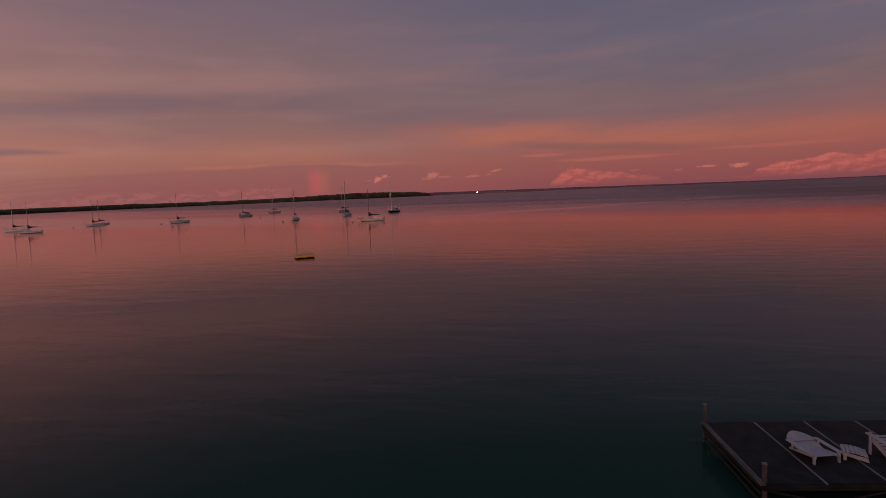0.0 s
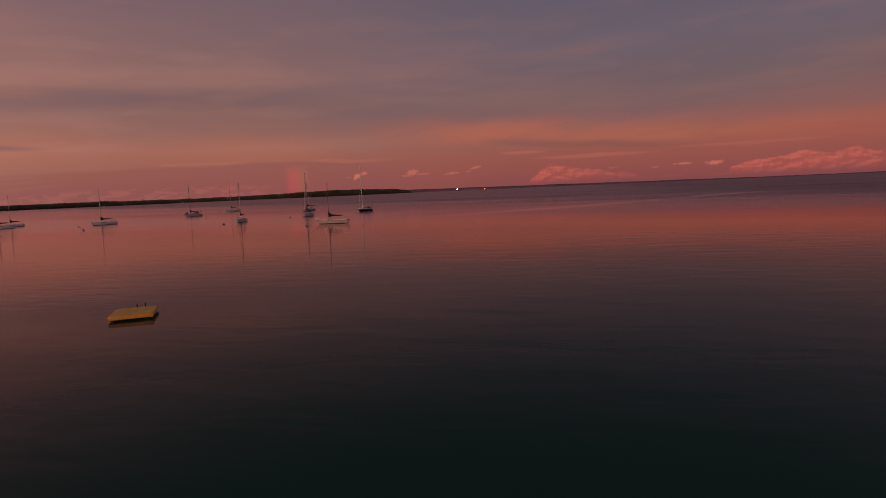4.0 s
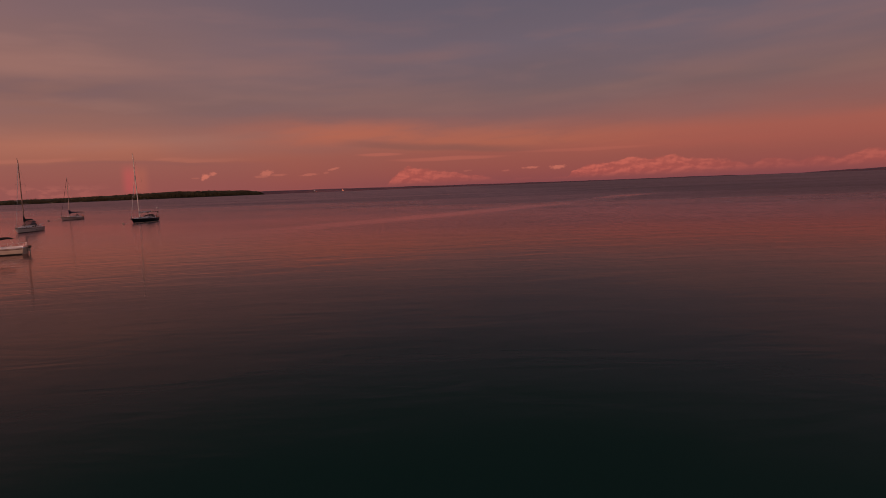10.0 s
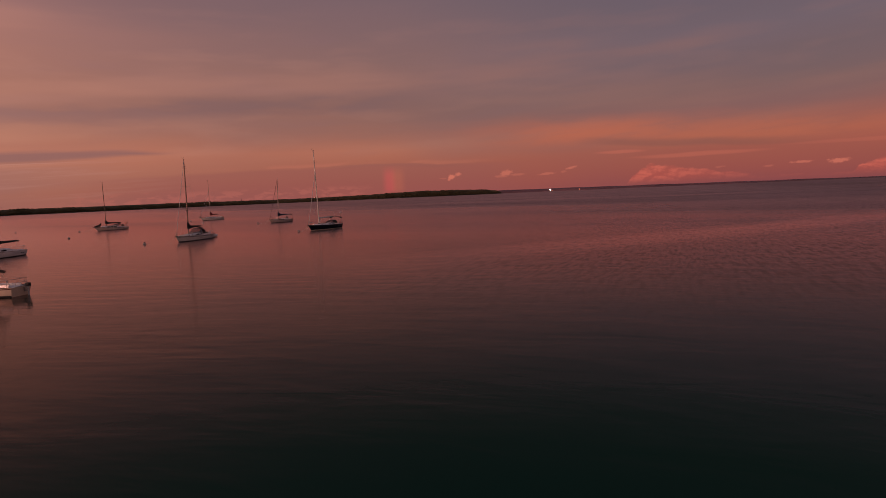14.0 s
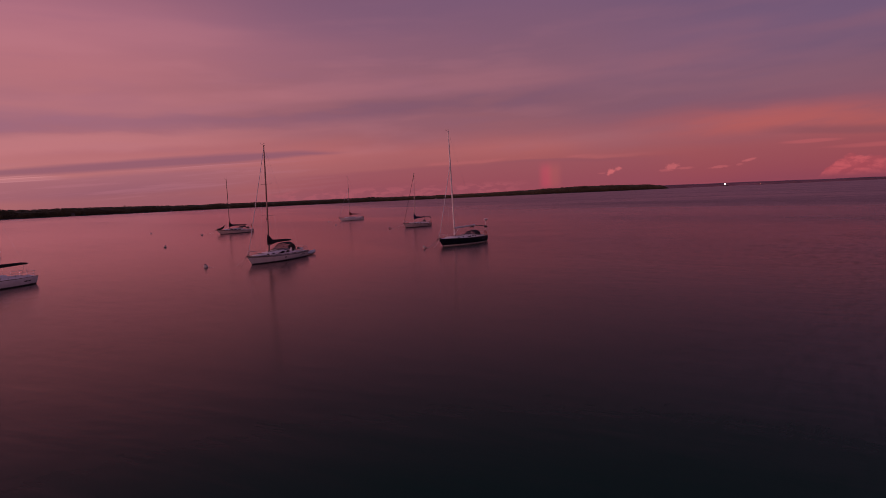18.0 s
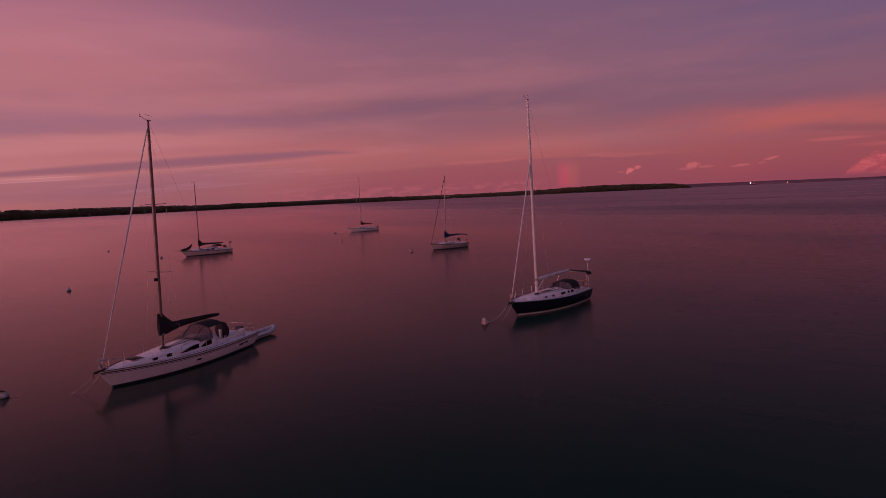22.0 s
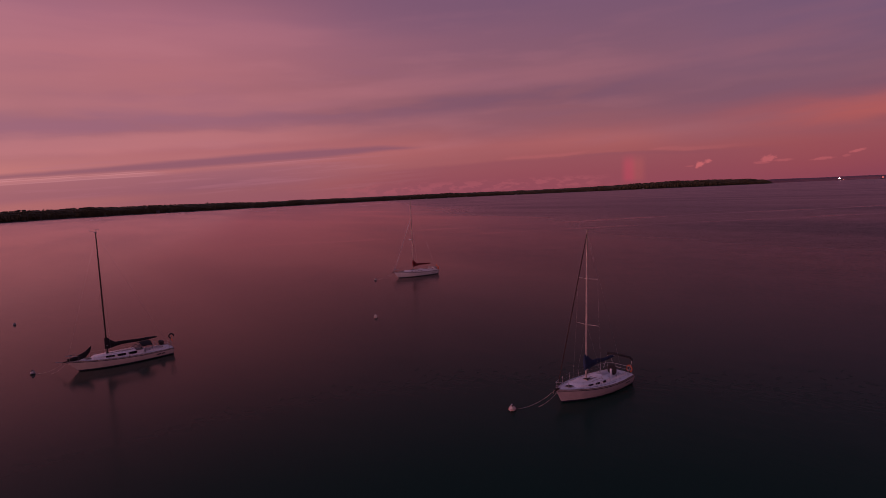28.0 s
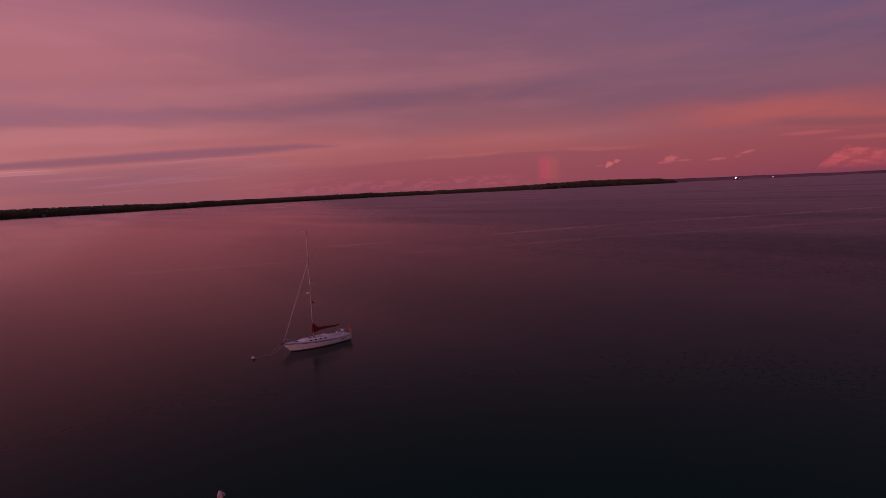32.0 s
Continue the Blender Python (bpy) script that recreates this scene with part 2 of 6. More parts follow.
# heaped clouds low over the water, their sunlit sides pink
crown = profile(az, -46.0, 6.0, 3.0, (
    (-46.0, 1.2), (-41.0, 1.0), (-38.4, 1.45), (-36.6, 1.6), (-35.4, 1.15), (-34.6, 0.95), (-33.0, 1.25), (-31.8, 0.95), (-30.4, 1.30), (-29.2, 1.20), (-28.2, 0.85), (-26.8, 1.20), (-25.4, 1.55), (-23.6, 1.62),
    (-21.6, 2.00), (-20.2, 1.72), (-18.4, 1.98), (-16.6, 1.62), (-14.6, 1.35), (-13.0, 1.02), (-12.5, 0.35), (-6.0, 0.45), (-3.6, 0.95), (-1.2, 1.35), (1.0, 1.62), (2.1, 1.85), (2.9, 1.98), (3.9, 1.55), (4.7, 0.85), (5.2, 0.2)))
heap = g.noise(g.xyz(g.math("MULTIPLY", az, 0.62), g.math("MULTIPLY", el, 1.15), 1.7), 1.0, 8, 0.60, 0.25)
puffy = g.noise(g.xyz(g.math("MULTIPLY", az, 0.85), g.math("MULTIPLY", el, 1.6), 5.2), 1.0, 3, 0.5, 0.2)
lit = g.noise(g.xyz(g.math("MULTIPLY_ADD", az, 0.85, 0.16), g.math("MULTIPLY_ADD", el, 1.6, 0.30), 5.2), 1.0, 3, 0.5, 0.2)
body = g.math("ADD", g.math("SUBTRACT", crown, el), g.math("MULTIPLY", g.math("SUBTRACT", heap, 0.36), 0.95))
strong = profile(az, -46.0, 6.0, 1.0, ((-46.0, 0.30), (-36.0, 0.60), (-33.0, 0.40), (-28.0, 0.42), (-25.0, 0.70), (-20.0, 0.92), (-13.0, 0.92), (-10.0, 0.25), (-5.0, 0.45), (-1.0, 0.62), (2.2, 0.90), (5.0, 0.92)))
cumulus = g.math("MULTIPLY", g.ramp01(body, -0.02, 0.20), g.math("MULTIPLY", strong, g.ramp01(el, 0.15, 1.0)))
side = g.ramp01(g.math("MULTIPLY_ADD", g.math("SUBTRACT", 0.5, g.math("MINIMUM", body, 0.9)), 0.07, g.math("SUBTRACT", puffy, lit)), -0.13, 0.17)
lay(cumulus, 0.88, g.mix(side, (.370, .076, .068), (.560, .118, .092)))
# a low line of small pink heads along the woods
low = g.math("MULTIPLY", g.ramp01(g.noise(g.xyz(g.math("MULTIPLY", az, 0.42), g.math("MULTIPLY", el, 1.1), 2.2), 1.4, 6, 0.6), 0.47, 0.56),
             g.math("MULTIPLY", g.bump01(el, 0.1, 0.5, 0.95, 1.5), g.bump01(az, 28.0, 33.0, 50.0, 60.0)))
lay(low, 0.30, (.500, .142, .116))


def puff(at, high, wide, tall, strength, lean=0.55):
    """One small cumulus of its own."""
    u, v = g.math("DIVIDE", g.math("SUBTRACT", az, at), wide), g.math("DIVIDE", g.math("SUBTRACT", el, high), tall)
    v = g.math("ADD", v, g.math("MULTIPLY", u, lean))
    r = g.math("SQRT", g.math("ADD", g.math("MULTIPLY", u, u), g.math("MULTIPLY", v, v)))
    rag = g.math("MULTIPLY", g.math("SUBTRACT", g.noise(g.xyz(az, g.math("MULTIPLY", el, 1.4), at), 1.9, 7, 0.65), 0.5), 2.0)
    return g.math("MULTIPLY", g.math("SUBTRACT", 1.0, g.ramp01(g.math("ADD", r, rag), 0.40, 1.05)), strength)


for at, high, wide, tall, strength, lean in (
        (21.75, 1.76, 0.42, 0.36, 0.95, 0.4), (21.1, 1.98, 0.40, 0.20, 0.75, 0.3), (22.6, 1.62, 0.5, 0.10, 0.25, 0.0), (16.35, 1.92, 0.72, 0.34, 0.62, 0.2), (15.3, 1.70, 0.9, 0.14, 0.32, 0.1),
        (16.9, 1.58, 0.8, 0.14, 0.30, 0.0), (12.55, 1.64, 0.95, 0.16, 0.42, 0.3), (10.2, 2.10, 0.62, 0.14, 0.52, 0.9), (10.9, 1.75, 0.4, 0.12, 0.25, 0.6), (-9.0, 1.50, 0.95, 0.15, 0.60, 0.2),
        (-6.6, 1.32, 0.5, 0.10, 0.28, 0.2), (-11.6, 1.46, 0.85, 0.24, 0.75, 0.1), (-2.8, 1.45, 0.5, 0.12, 0.25, 0.3)):
    lay(puff(at, high, wide, tall, strength, lean), 0.92, (.590, .158, .115))

# the foot of a rainbow against the far rain
arc = g.math("MULTIPLY", g.bump01(el, 0.2, 0.9, 2.0, 3.3), 0.42)
lay(g.math("MULTIPLY", arc, g.bump01(az, 27.0, 27.7, 27.9, 28.7)), 1.0, (.600, .080, .090))
lay(g.math("MULTIPLY", arc, g.bump01(az, 26.1, 26.9, 27.1, 27.9)), 0.60, (.530, .135, .080))

# the clear air above it all
air = g.node("ShaderNodeTexSky")
air.sky_type, air.sun_disc, air.dust_density = "NISHITA", False, 2.0
air.sun_elevation, air.sun_rotation = radians(SUN_HEIGHT), radians(-SUN_HEADING)
shine, thin, total = g.node("ShaderNodeBackground"), g.node("ShaderNodeBackground"), g.node("ShaderNodeAddShader")
g.put(shine.inputs[0], base), g.put(thin.inputs[0], air.outputs[0])
shine.inputs[1].default_value, thin.inputs[1].default_value = 1.0, 0.012
for i, s in enumerate((shine, thin)):
    wt.links.new(s.outputs[0], total.inputs[i])
wt.links.new(total.outputs[0], g.node("ShaderNodeOutputWorld").inputs[0])

sun = new("sun", bpy.data.lights.new("sun", "SUN"))
sun.data.energy, sun.data.angle, sun.data.color = 0.80, radians(14), (1.0, 0.45, 0.37)
sun_way = Vector((-math.sin(radians(SUN_HEADING)) * math.cos(radians(SUN_HEIGHT)), math.cos(radians(SUN_HEADING)) * math.cos(radians(SUN_HEIGHT)),
                  math.sin(radians(SUN_HEIGHT))))
sun.matrix_world = look(sun_way * 100, (0, 0, 0))

# ---------------------------------------------------------------- materials


def material(name, colour, rough=0.5, metal=0.0, vary=0.15, scale=3.0, bump=0.0, grain=40.0, second=None, ior=None, coat=0.0, spread=(1, 1, 1)):
    """A procedural surface: two scales of variation in colour, gloss and relief, in object space."""
    m = bpy.data.materials.new(name)
    m.use_nodes = True
    t = Graph(m.node_tree)
    b = m.node_tree.nodes["Principled BSDF"]
    where = t.node("ShaderNodeMapping")
    t.put(where.inputs[0], t.node("ShaderNodeTexCoord").outputs["Object"])
    where.inputs["Scale"].default_value = spread
    big, small = t.noise(where.outputs[0], scale, 5, 0.6), t.noise(where.outputs[0], grain, 3, 0.6)
    dark = second or tuple(c * (1 - 2 * vary) for c in colour)
    lite = tuple(min(1.0, c * (1 + vary * 0.6)) for c in colour)
    col = t.mix(t.ramp01(big, 0.3, 0.7), dark, lite)
    col = t.mix(t.math("MULTIPLY", t.ramp01(small, 0.5, 0.8), 0.35), col, dark)
    t.put(b.inputs["Base Color"], col)
    t.put(b.inputs["Roughness"], t.math("MULTIPLY_ADD", small, 0.24 * rough, rough * 0.88))
    b.inputs["Metallic"].default_value = metal
    b.inputs["Coat Weight"].default_value = coat
    if ior:
        b.inputs["IOR"].default_value = ior
    if bump:
        n = t.node("ShaderNodeBump")
        n.inputs["Strength"].default_value, n.inputs["Distance"].default_value = 1.0, bump
        t.put(n.inputs["Height"], small)
        t.put(b.inputs["Normal"], n.outputs[0])
    return m


GELCOAT = material("white_gelcoat", (.78, .77, .81), 0.22, vary=0.05, scale=1.2, coat=0.2)
# darker and pinker than the other white hulls
DULLHULL = material("dull_white_gelcoat", (.46, .40, .42), 0.30, vary=0.08, scale=1.2, coat=0.1)
IVORY = material("ivory_gelcoat", (.70, .60, .58), 0.25, vary=0.06, scale=1.2, coat=0.2)
CREAM = material("cream_gelcoat", (.70, .61, .53), 0.25, vary=0.06, scale=1.2, coat=0.2)
NAVY = material("navy_gelcoat", (.010, .013, .026), 0.16, vary=0.1, scale=1.0, coat=0.3)
NONSKID = material("nonskid_deck", (.68, .67, .70), 0.6, vary=0.07, scale=2.5, bump=0.002, grain=120)
BOTTOM = material("antifouling", (.018, .016, .022), 0.6, vary=0.25, scale=3)
BOOT = material("boot_top_navy", (.02, .022, .045), 0.3, vary=0.1)
BOOTWHITE = material("boot_top_white", (.66, .65, .63), 0.35, vary=0.1, scale=2)
MAROON = material("maroon_stripe", (.10, .016, .018), 0.35, vary=0.1)
BLACKSAIL = material("black_acrylic_canvas", (.012, .012, .016), 0.85, vary=0.25, scale=2.2, bump=0.004, grain=9)
BLUESAIL = material("blue_acrylic_canvas", (.010, .028, .082), 0.85, vary=0.25, scale=2.2, bump=0.004, grain=9)
REDSAIL = material("red_acrylic_canvas", (.190, .014, .014), 0.85, vary=0.25, scale=2.2, bump=0.004, grain=9)
GREYCANVAS = material("grey_canvas", (.085, .088, .095), 0.85, vary=0.2, scale=2.2, bump=0.003, grain=9)
BROWNCANVAS = material("dark_brown_canvas", (.050, .026, .022), 0.85, vary=0.2, scale=2.2, bump=0.003, grain=9)
DACRON = material("white_sailcloth", (.62, .62, .64), 0.75, vary=0.1, scale=2.0, bump=0.003, grain=7)
ALLOY = material("anodised_alloy", (.42, .36, .34), 0.42, metal=0.35, vary=0.08, scale=2)
BRONZEMAST = material("bronze_anodised_mast", (.20, .145, .135), 0.4, metal=0.35, vary=0.1, scale=2)
BROWNMAST = material("brown_anodised_mast", (.12, .062, .048), 0.4, metal=0.2, vary=0.15, scale=2)
PALEMAST = material("white_painted_mast", (.72, .69, .66), 0.32, vary=0.06, scale=2)
BLACKMAST = material("black_mast", (.022, .018, .018), 0.35, vary=0.2, scale=2)
STEEL = material("stainless_steel", (.42, .42, .44), 0.40, metal=1.0, vary=0.08)
WIRE = material("steel_wire", (.30, .29, .30), 0.45, metal=0.6, vary=0.1)
GLAZING = material("smoked_acrylic", (.006, .006, .009), 0.35, vary=0.1, ior=1.12)
TEAK = material("weathered_teak", (.17, .105, .060), 0.7, vary=0.25, scale=2, bump=0.002, spread=(1, 8, 8))
RUBBER = material("black_rubber", (.014, .014, .015), 0.6, vary=0.2)
HYPALON = material("pale_grey_hypalon", (.50, .51, .54), 0.5, vary=0.08, scale=2)
ROPE = material("white_rope", (.50, .47, .42), 0.9, vary=0.2, scale=9, bump=0.004, grain=60)
ORANGE = material("orange_foam", (.62, .130, .030), 0.7, vary=0.12)
BUOYWHITE = material("scuffed_white_plastic", (.58, .54, .51), 0.55, vary=0.25, scale=4)
BUOYBLUE = material("blue_band", (.03, .07, .26), 0.5, vary=0.15)
BUOYRED = material("red_marking", (.42, .035, .025), 0.5, vary=0.15)
YELLOW = material("yellow_raft_plastic", (.75, .385, .045), 0.5, vary=0.10, scale=1.5)
WEED = material("wet_algae", (.020, .024, .014), 0.5, vary=0.3)
DOCKDECK = material("dark_composite_decking", (.027, .026, .027), 0.7, vary=0.25, scale=2.5, bump=0.002, grain=60, ior=1.25)
DOCKTRIM = material("galvanised_edge", (.20, .20, .21), 0.5, metal=0.3, vary=0.15)
DOCKSIDE = material("weathered_timber", (.070, .056, .052), 0.8, vary=0.25, scale=2.0, bump=0.003, spread=(1, 8, 8), ior=1.3)
EDGEPIPE = material("dull_metal_edging", (.13, .105, .10), 0.6, metal=0.2, vary=0.2, scale=2.0)
DOCKPOST = material("weathered_post", (.105, .085, .082), 0.75, vary=0.25, scale=3.0, bump=0.002)
# dock rails under the deck: the shade below it is put into their colour
PIPE = material("shade_darkened_pipe", (.020, .019, .019), 0.7, metal=0.1, vary=0.2)
CHAIRPAINT = material("white_painted_slats", (.44, .42, .46), 0.5, vary=0.07, scale=4)
FOLIAGE = material("dark_foliage", (.078, .066, .030), 0.95, vary=0.22, scale=0.05, grain=0.6)
# pinkish distance haze is put into this base colour
HAZYLAND = material("haze_tinted_hillside", (.210, .110, .130), 0.95, vary=0.12, scale=0.004, grain=0.05)
SHORE = material("shore_earth", (.055, .048, .034), 0.9, vary=0.3, scale=0.05, grain=0.6)
HOUSEWHITE = material("white_clapboard", (.50, .48, .46), 0.6, vary=0.08, scale=0.4)
HOUSEGREY = material("grey_shingle", (.20, .19, .19), 0.8, vary=0.15, scale=0.4)
ROOFING = material("asphalt_roofing", (.070, .062, .062), 0.85, vary=0.2, scale=0.4)
BLACKHULL = material("ship_hull_paint", (.02, .02, .024), 0.5, vary=0.2, scale=0.1)


def clear_sheet(name, colour, share):
    """Thin clear plastic: part glossy and dusty, the rest lets the light through."""
    m = material(name, colour, 0.15, vary=0.3, scale=2.5)
    t = Graph(m.node_tree)
    see, both = t.node("ShaderNodeBsdfTransparent"), t.node("ShaderNodeMixShader")
    see.inputs[0].default_value = (.80, .78, .78, 1)
    both.inputs[0].default_value = share
    t.put(both.inputs[1], see.outputs[0])
    t.put(both.inputs[2], m.node_tree.nodes["Principled BSDF"].outputs[0])
    t.put(m.node_tree.nodes["Material Output"].inputs["Surface"], both.outputs[0])
    return m


VINYL = clear_sheet("clear_vinyl", (.18, .14, .15), 0.28)


def lamp_material(name, colour, power):
    m = bpy.data.materials.new(name)
    m.use_nodes = True
    b = m.node_tree.nodes["Principled BSDF"]
    b.inputs["Base Color"].default_value = b.inputs["Emission Color"].default_value = (*colour, 1)
    b.inputs["Emission Strength"].default_value = power
    return m


WHITELAMP = lamp_material("white_ship_lamp", (1.0, .64, .54), 30)
REDLAMP = lamp_material("red_ship_lamp", (1.0, .25, .12), 5)

# lake water: dark body, mirror-like gloss, ripples that the breeze raises further out
WATER = bpy.data.materials.new("lake_water")
WATER.use_nodes = True
t = Graph(WATER.node_tree)
b = WATER.node_tree.nodes["Principled BSDF"]
place = t.node("ShaderNodeNewGeometry").outputs["Position"]
ps = t.node("ShaderNodeSeparateXYZ")
t.put(ps.inputs[0], place)
px, py = ps.outputs[0], ps.outputs[1]
slick = t.noise(t.xyz(t.math("MULTIPLY", px, 0.0035), t.math("MULTIPLY_ADD", px, 0.004, t.math("MULTIPLY", py, 0.016)), 0.0), 1.0, 4, 0.5, 0.2)
# how far out on the open bay, beyond the sheltered moorings
out = t.ramp01(t.math("MULTIPLY_ADD", px, 0.75, py), 100.0, 400.0)
off = t.math("SQRT", t.math("ADD", t.math("POWER", t.math("ADD", px, 100.0), 2.0), t.math("POWER", t.math("SUBTRACT", py, 150.0), 2.0)))
out = t.math("MAXIMUM", out, t.math("MULTIPLY", t.ramp01(off, 350.0, 1400.0), 0.5))
breeze = t.math("ADD", t.math("MULTIPLY", out, 0.75), t.math("MULTIPLY", t.math("SUBTRACT", slick, 0.5), 0.9), clamp=True)
# smooth wakes and drift lines across the breeze, each from end to end with its width
calm = 0.0
for x0, y0, x1, y1, wide, share in ((-330.0, 430.0, -228.0, 586.0, 5.0, 0.45), (-228.0, 586.0, -60.0, 790.0, 6.0, 0.45), (-330.0, 350.0, -170.0, 560.0, 5.0, 0.30), (-170.0, 560.0, 40.0, 790.0, 6.0, 0.30),
                                    (-40.0, 195.0, 62.0, 322.0, 9.0, 0.55), (-70.0, 480.0, 150.0, 660.0, 6.0, 0.35), (40.0, 480.0, 260.0, 590.0, 6.0, 0.30)):
    dx, dy = x1 - x0, y1 - y0
    size = math.hypot(dx, dy)
    on = t.math("MULTIPLY_ADD", t.math("SUBTRACT", px, x0), dx / size, t.math("MULTIPLY", t.math("SUBTRACT", py, y0), dy / size))
    aside = t.math("MULTIPLY_ADD", t.math("SUBTRACT", px, x0), -dy / size, t.math("MULTIPLY", t.math("SUBTRACT", py, y0), dx / size))
    aside = t.math("MULTIPLY_ADD", t.math("SINE", t.math("MULTIPLY", on, 0.03)), 2.5, aside)
    mask = t.math("MULTIPLY", t.math("SUBTRACT", 1.0, t.ramp01(t.math("ABSOLUTE", aside), wide * 0.25, wide)), t.bump01(on, -25.0, 15.0, size - 15.0, size + 25.0))
    calm = t.math("MULTIPLY_ADD", mask, share, calm)
worn = t.ramp01(t.noise(t.xyz(t.math("MULTIPLY", px, 0.02), t.math("MULTIPLY", py, 0.02), 4.0), 1.0, 4, 0.6), 0.30, 0.60)
calm = t.math("MULTIPLY", calm, worn, clamp=True)
breeze = t.math("MULTIPLY", breeze, t.math("SUBTRACT", 1.0, calm))
# small patches of wavelets between the smooth ones, drawn by dimming the reflection
paws = t.math("SUBTRACT", t.noise(t.xyz(t.math("MULTIPLY", px, 0.16), t.math("MULTIPLY", py, 0.13), 8.0), 1.0, 5, 0.68, 0.2), 0.5)
rough_water = t.math("MULTIPLY_ADD", t.ramp01(t.math("ADD", t.math("MULTIPLY", out, 0.8), t.math("SUBTRACT", slick, 0.5)), 0.05, 0.5), 0.75, 0.25)
chop = t.ramp01(t.noise(t.xyz(t.math("MULTIPLY", px, 1.45), t.math("MULTIPLY", py, 1.05), 2.0), 1.0, 3, 0.6, 0.3), 0.50, 0.70)
# a patch of short chop off the moorings, as dark flecks in the reflection
speck = t.math("SUBTRACT", t.ramp01(t.noise(t.xyz(t.math("MULTIPLY", px, 2.6), t.math("MULTIPLY", py, 0.42), 11.0), 1.0, 3, 0.65, 0.2), 0.42, 0.66), 0.42)
speck = t.math("MULTIPLY", speck, t.math("MULTIPLY", t.bump01(py, 150.0, 200.0, 420.0, 620.0), t.bump01(t.math("MULTIPLY_ADD", py, -0.10, px), -75.0, -50.0, 15.0, 70.0)))
wavelets = t.math("MULTIPLY", t.math("MULTIPLY_ADD", paws, 0.8, t.math("MULTIPLY_ADD", chop, 0.68, -0.20)), t.math("MULTIPLY", rough_water, t.math("SUBTRACT", 1.0, calm)))
WATER.node_tree.nodes.remove(b)
body, gloss, edge, both = t.node("ShaderNodeBsdfDiffuse"), t.node("ShaderNodeBsdfGlossy"), t.node("ShaderNodeFresnel"), t.node("ShaderNodeMixShader")
# body colour paler towards the dock
t.put(body.inputs["Color"], t.mix(t.ramp01(py, 30.0, 200.0), (.0190, .0500, .0390), (.0056, .0362, .0258)))
# reddish reflection tint painted into the gloss, by distance, breeze and west side
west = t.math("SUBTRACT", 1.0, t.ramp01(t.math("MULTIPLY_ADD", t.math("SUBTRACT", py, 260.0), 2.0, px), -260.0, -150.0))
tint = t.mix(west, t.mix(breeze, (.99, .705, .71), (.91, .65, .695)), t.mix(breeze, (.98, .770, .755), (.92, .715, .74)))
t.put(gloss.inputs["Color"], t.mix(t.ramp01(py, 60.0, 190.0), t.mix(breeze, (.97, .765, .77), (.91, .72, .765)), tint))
t.put(gloss.inputs["Roughness"], t.math("MULTIPLY_ADD", breeze, 0.19, t.math("MULTIPLY_ADD", t.ramp01(py, 135.0, 190.0), 0.140, 0.038)))
edge.inputs["IOR"].default_value = 1.22
swell = t.noise(t.xyz(t.math("MULTIPLY", px, 0.16), t.math("MULTIPLY", py, 0.42), 0.0), 1.0, 3, 0.5, 0.4)
ripple = t.noise(t.xyz(t.math("MULTIPLY", px, 0.75), t.math("MULTIPLY", py, 1.7), 0.0), 1.1, 4, 0.6, 0.3)
# long low wavelets that run in past the moorings
lines = t.math("MULTIPLY", t.noise(t.xyz(t.math("MULTIPLY_ADD", py, 0.05, t.math("MULTIPLY", px, 0.10)), t.math("MULTIPLY_ADD", px, -0.16, t.math("MULTIPLY", py, 0.62)), 6.0), 1.0, 3, 0.5, 0.3),
               t.math("SUBTRACT", 1.0, t.ramp01(px, -45.0, -15.0)))
nb = t.node("ShaderNodeBump")
nb.inputs["Strength"].default_value = 1.0
nb.inputs["Distance"].default_value = 1.0
t.put(nb.inputs["Height"], t.math("ADD", t.math("MULTIPLY", swell, t.math("MULTIPLY_ADD", t.ramp01(py, 150.0, 200.0), -0.012, 0.030)),
                                  t.math("MULTIPLY_ADD", t.math("MULTIPLY", lines, t.bump01(py, 118.0, 138.0, 172.0, 200.0)), 0.034,
                                         t.math("MULTIPLY", ripple, t.math("MULTIPLY_ADD", breeze, 0.022, 0.004)))))
for socket in (body.inputs["Normal"], gloss.inputs["Normal"], edge.inputs["Normal"]):
    t.put(socket, nb.outputs[0])
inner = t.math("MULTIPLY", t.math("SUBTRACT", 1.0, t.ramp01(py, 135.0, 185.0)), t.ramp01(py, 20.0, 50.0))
# reflection strength painted in by place: dimmer near, far out and east, brighter west
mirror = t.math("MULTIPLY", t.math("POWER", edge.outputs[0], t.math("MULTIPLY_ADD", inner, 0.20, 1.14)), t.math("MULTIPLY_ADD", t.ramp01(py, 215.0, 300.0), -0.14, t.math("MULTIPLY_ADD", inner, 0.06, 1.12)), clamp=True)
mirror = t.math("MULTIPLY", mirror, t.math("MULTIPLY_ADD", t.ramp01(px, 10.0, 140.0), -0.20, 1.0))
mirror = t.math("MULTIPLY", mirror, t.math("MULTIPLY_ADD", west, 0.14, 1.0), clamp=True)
# choppy water turns fewer facets to the low sky: drawn as a dimmer mirror
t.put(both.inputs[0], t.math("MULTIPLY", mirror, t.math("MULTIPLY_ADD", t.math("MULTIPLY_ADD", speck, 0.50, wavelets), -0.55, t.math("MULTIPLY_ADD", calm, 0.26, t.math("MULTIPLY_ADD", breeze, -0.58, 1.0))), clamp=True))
t.put(both.inputs[1], body.outputs[0])
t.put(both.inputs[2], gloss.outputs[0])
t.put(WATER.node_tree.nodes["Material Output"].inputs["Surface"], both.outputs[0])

# ---------------------------------------------------------------- shaping helpers


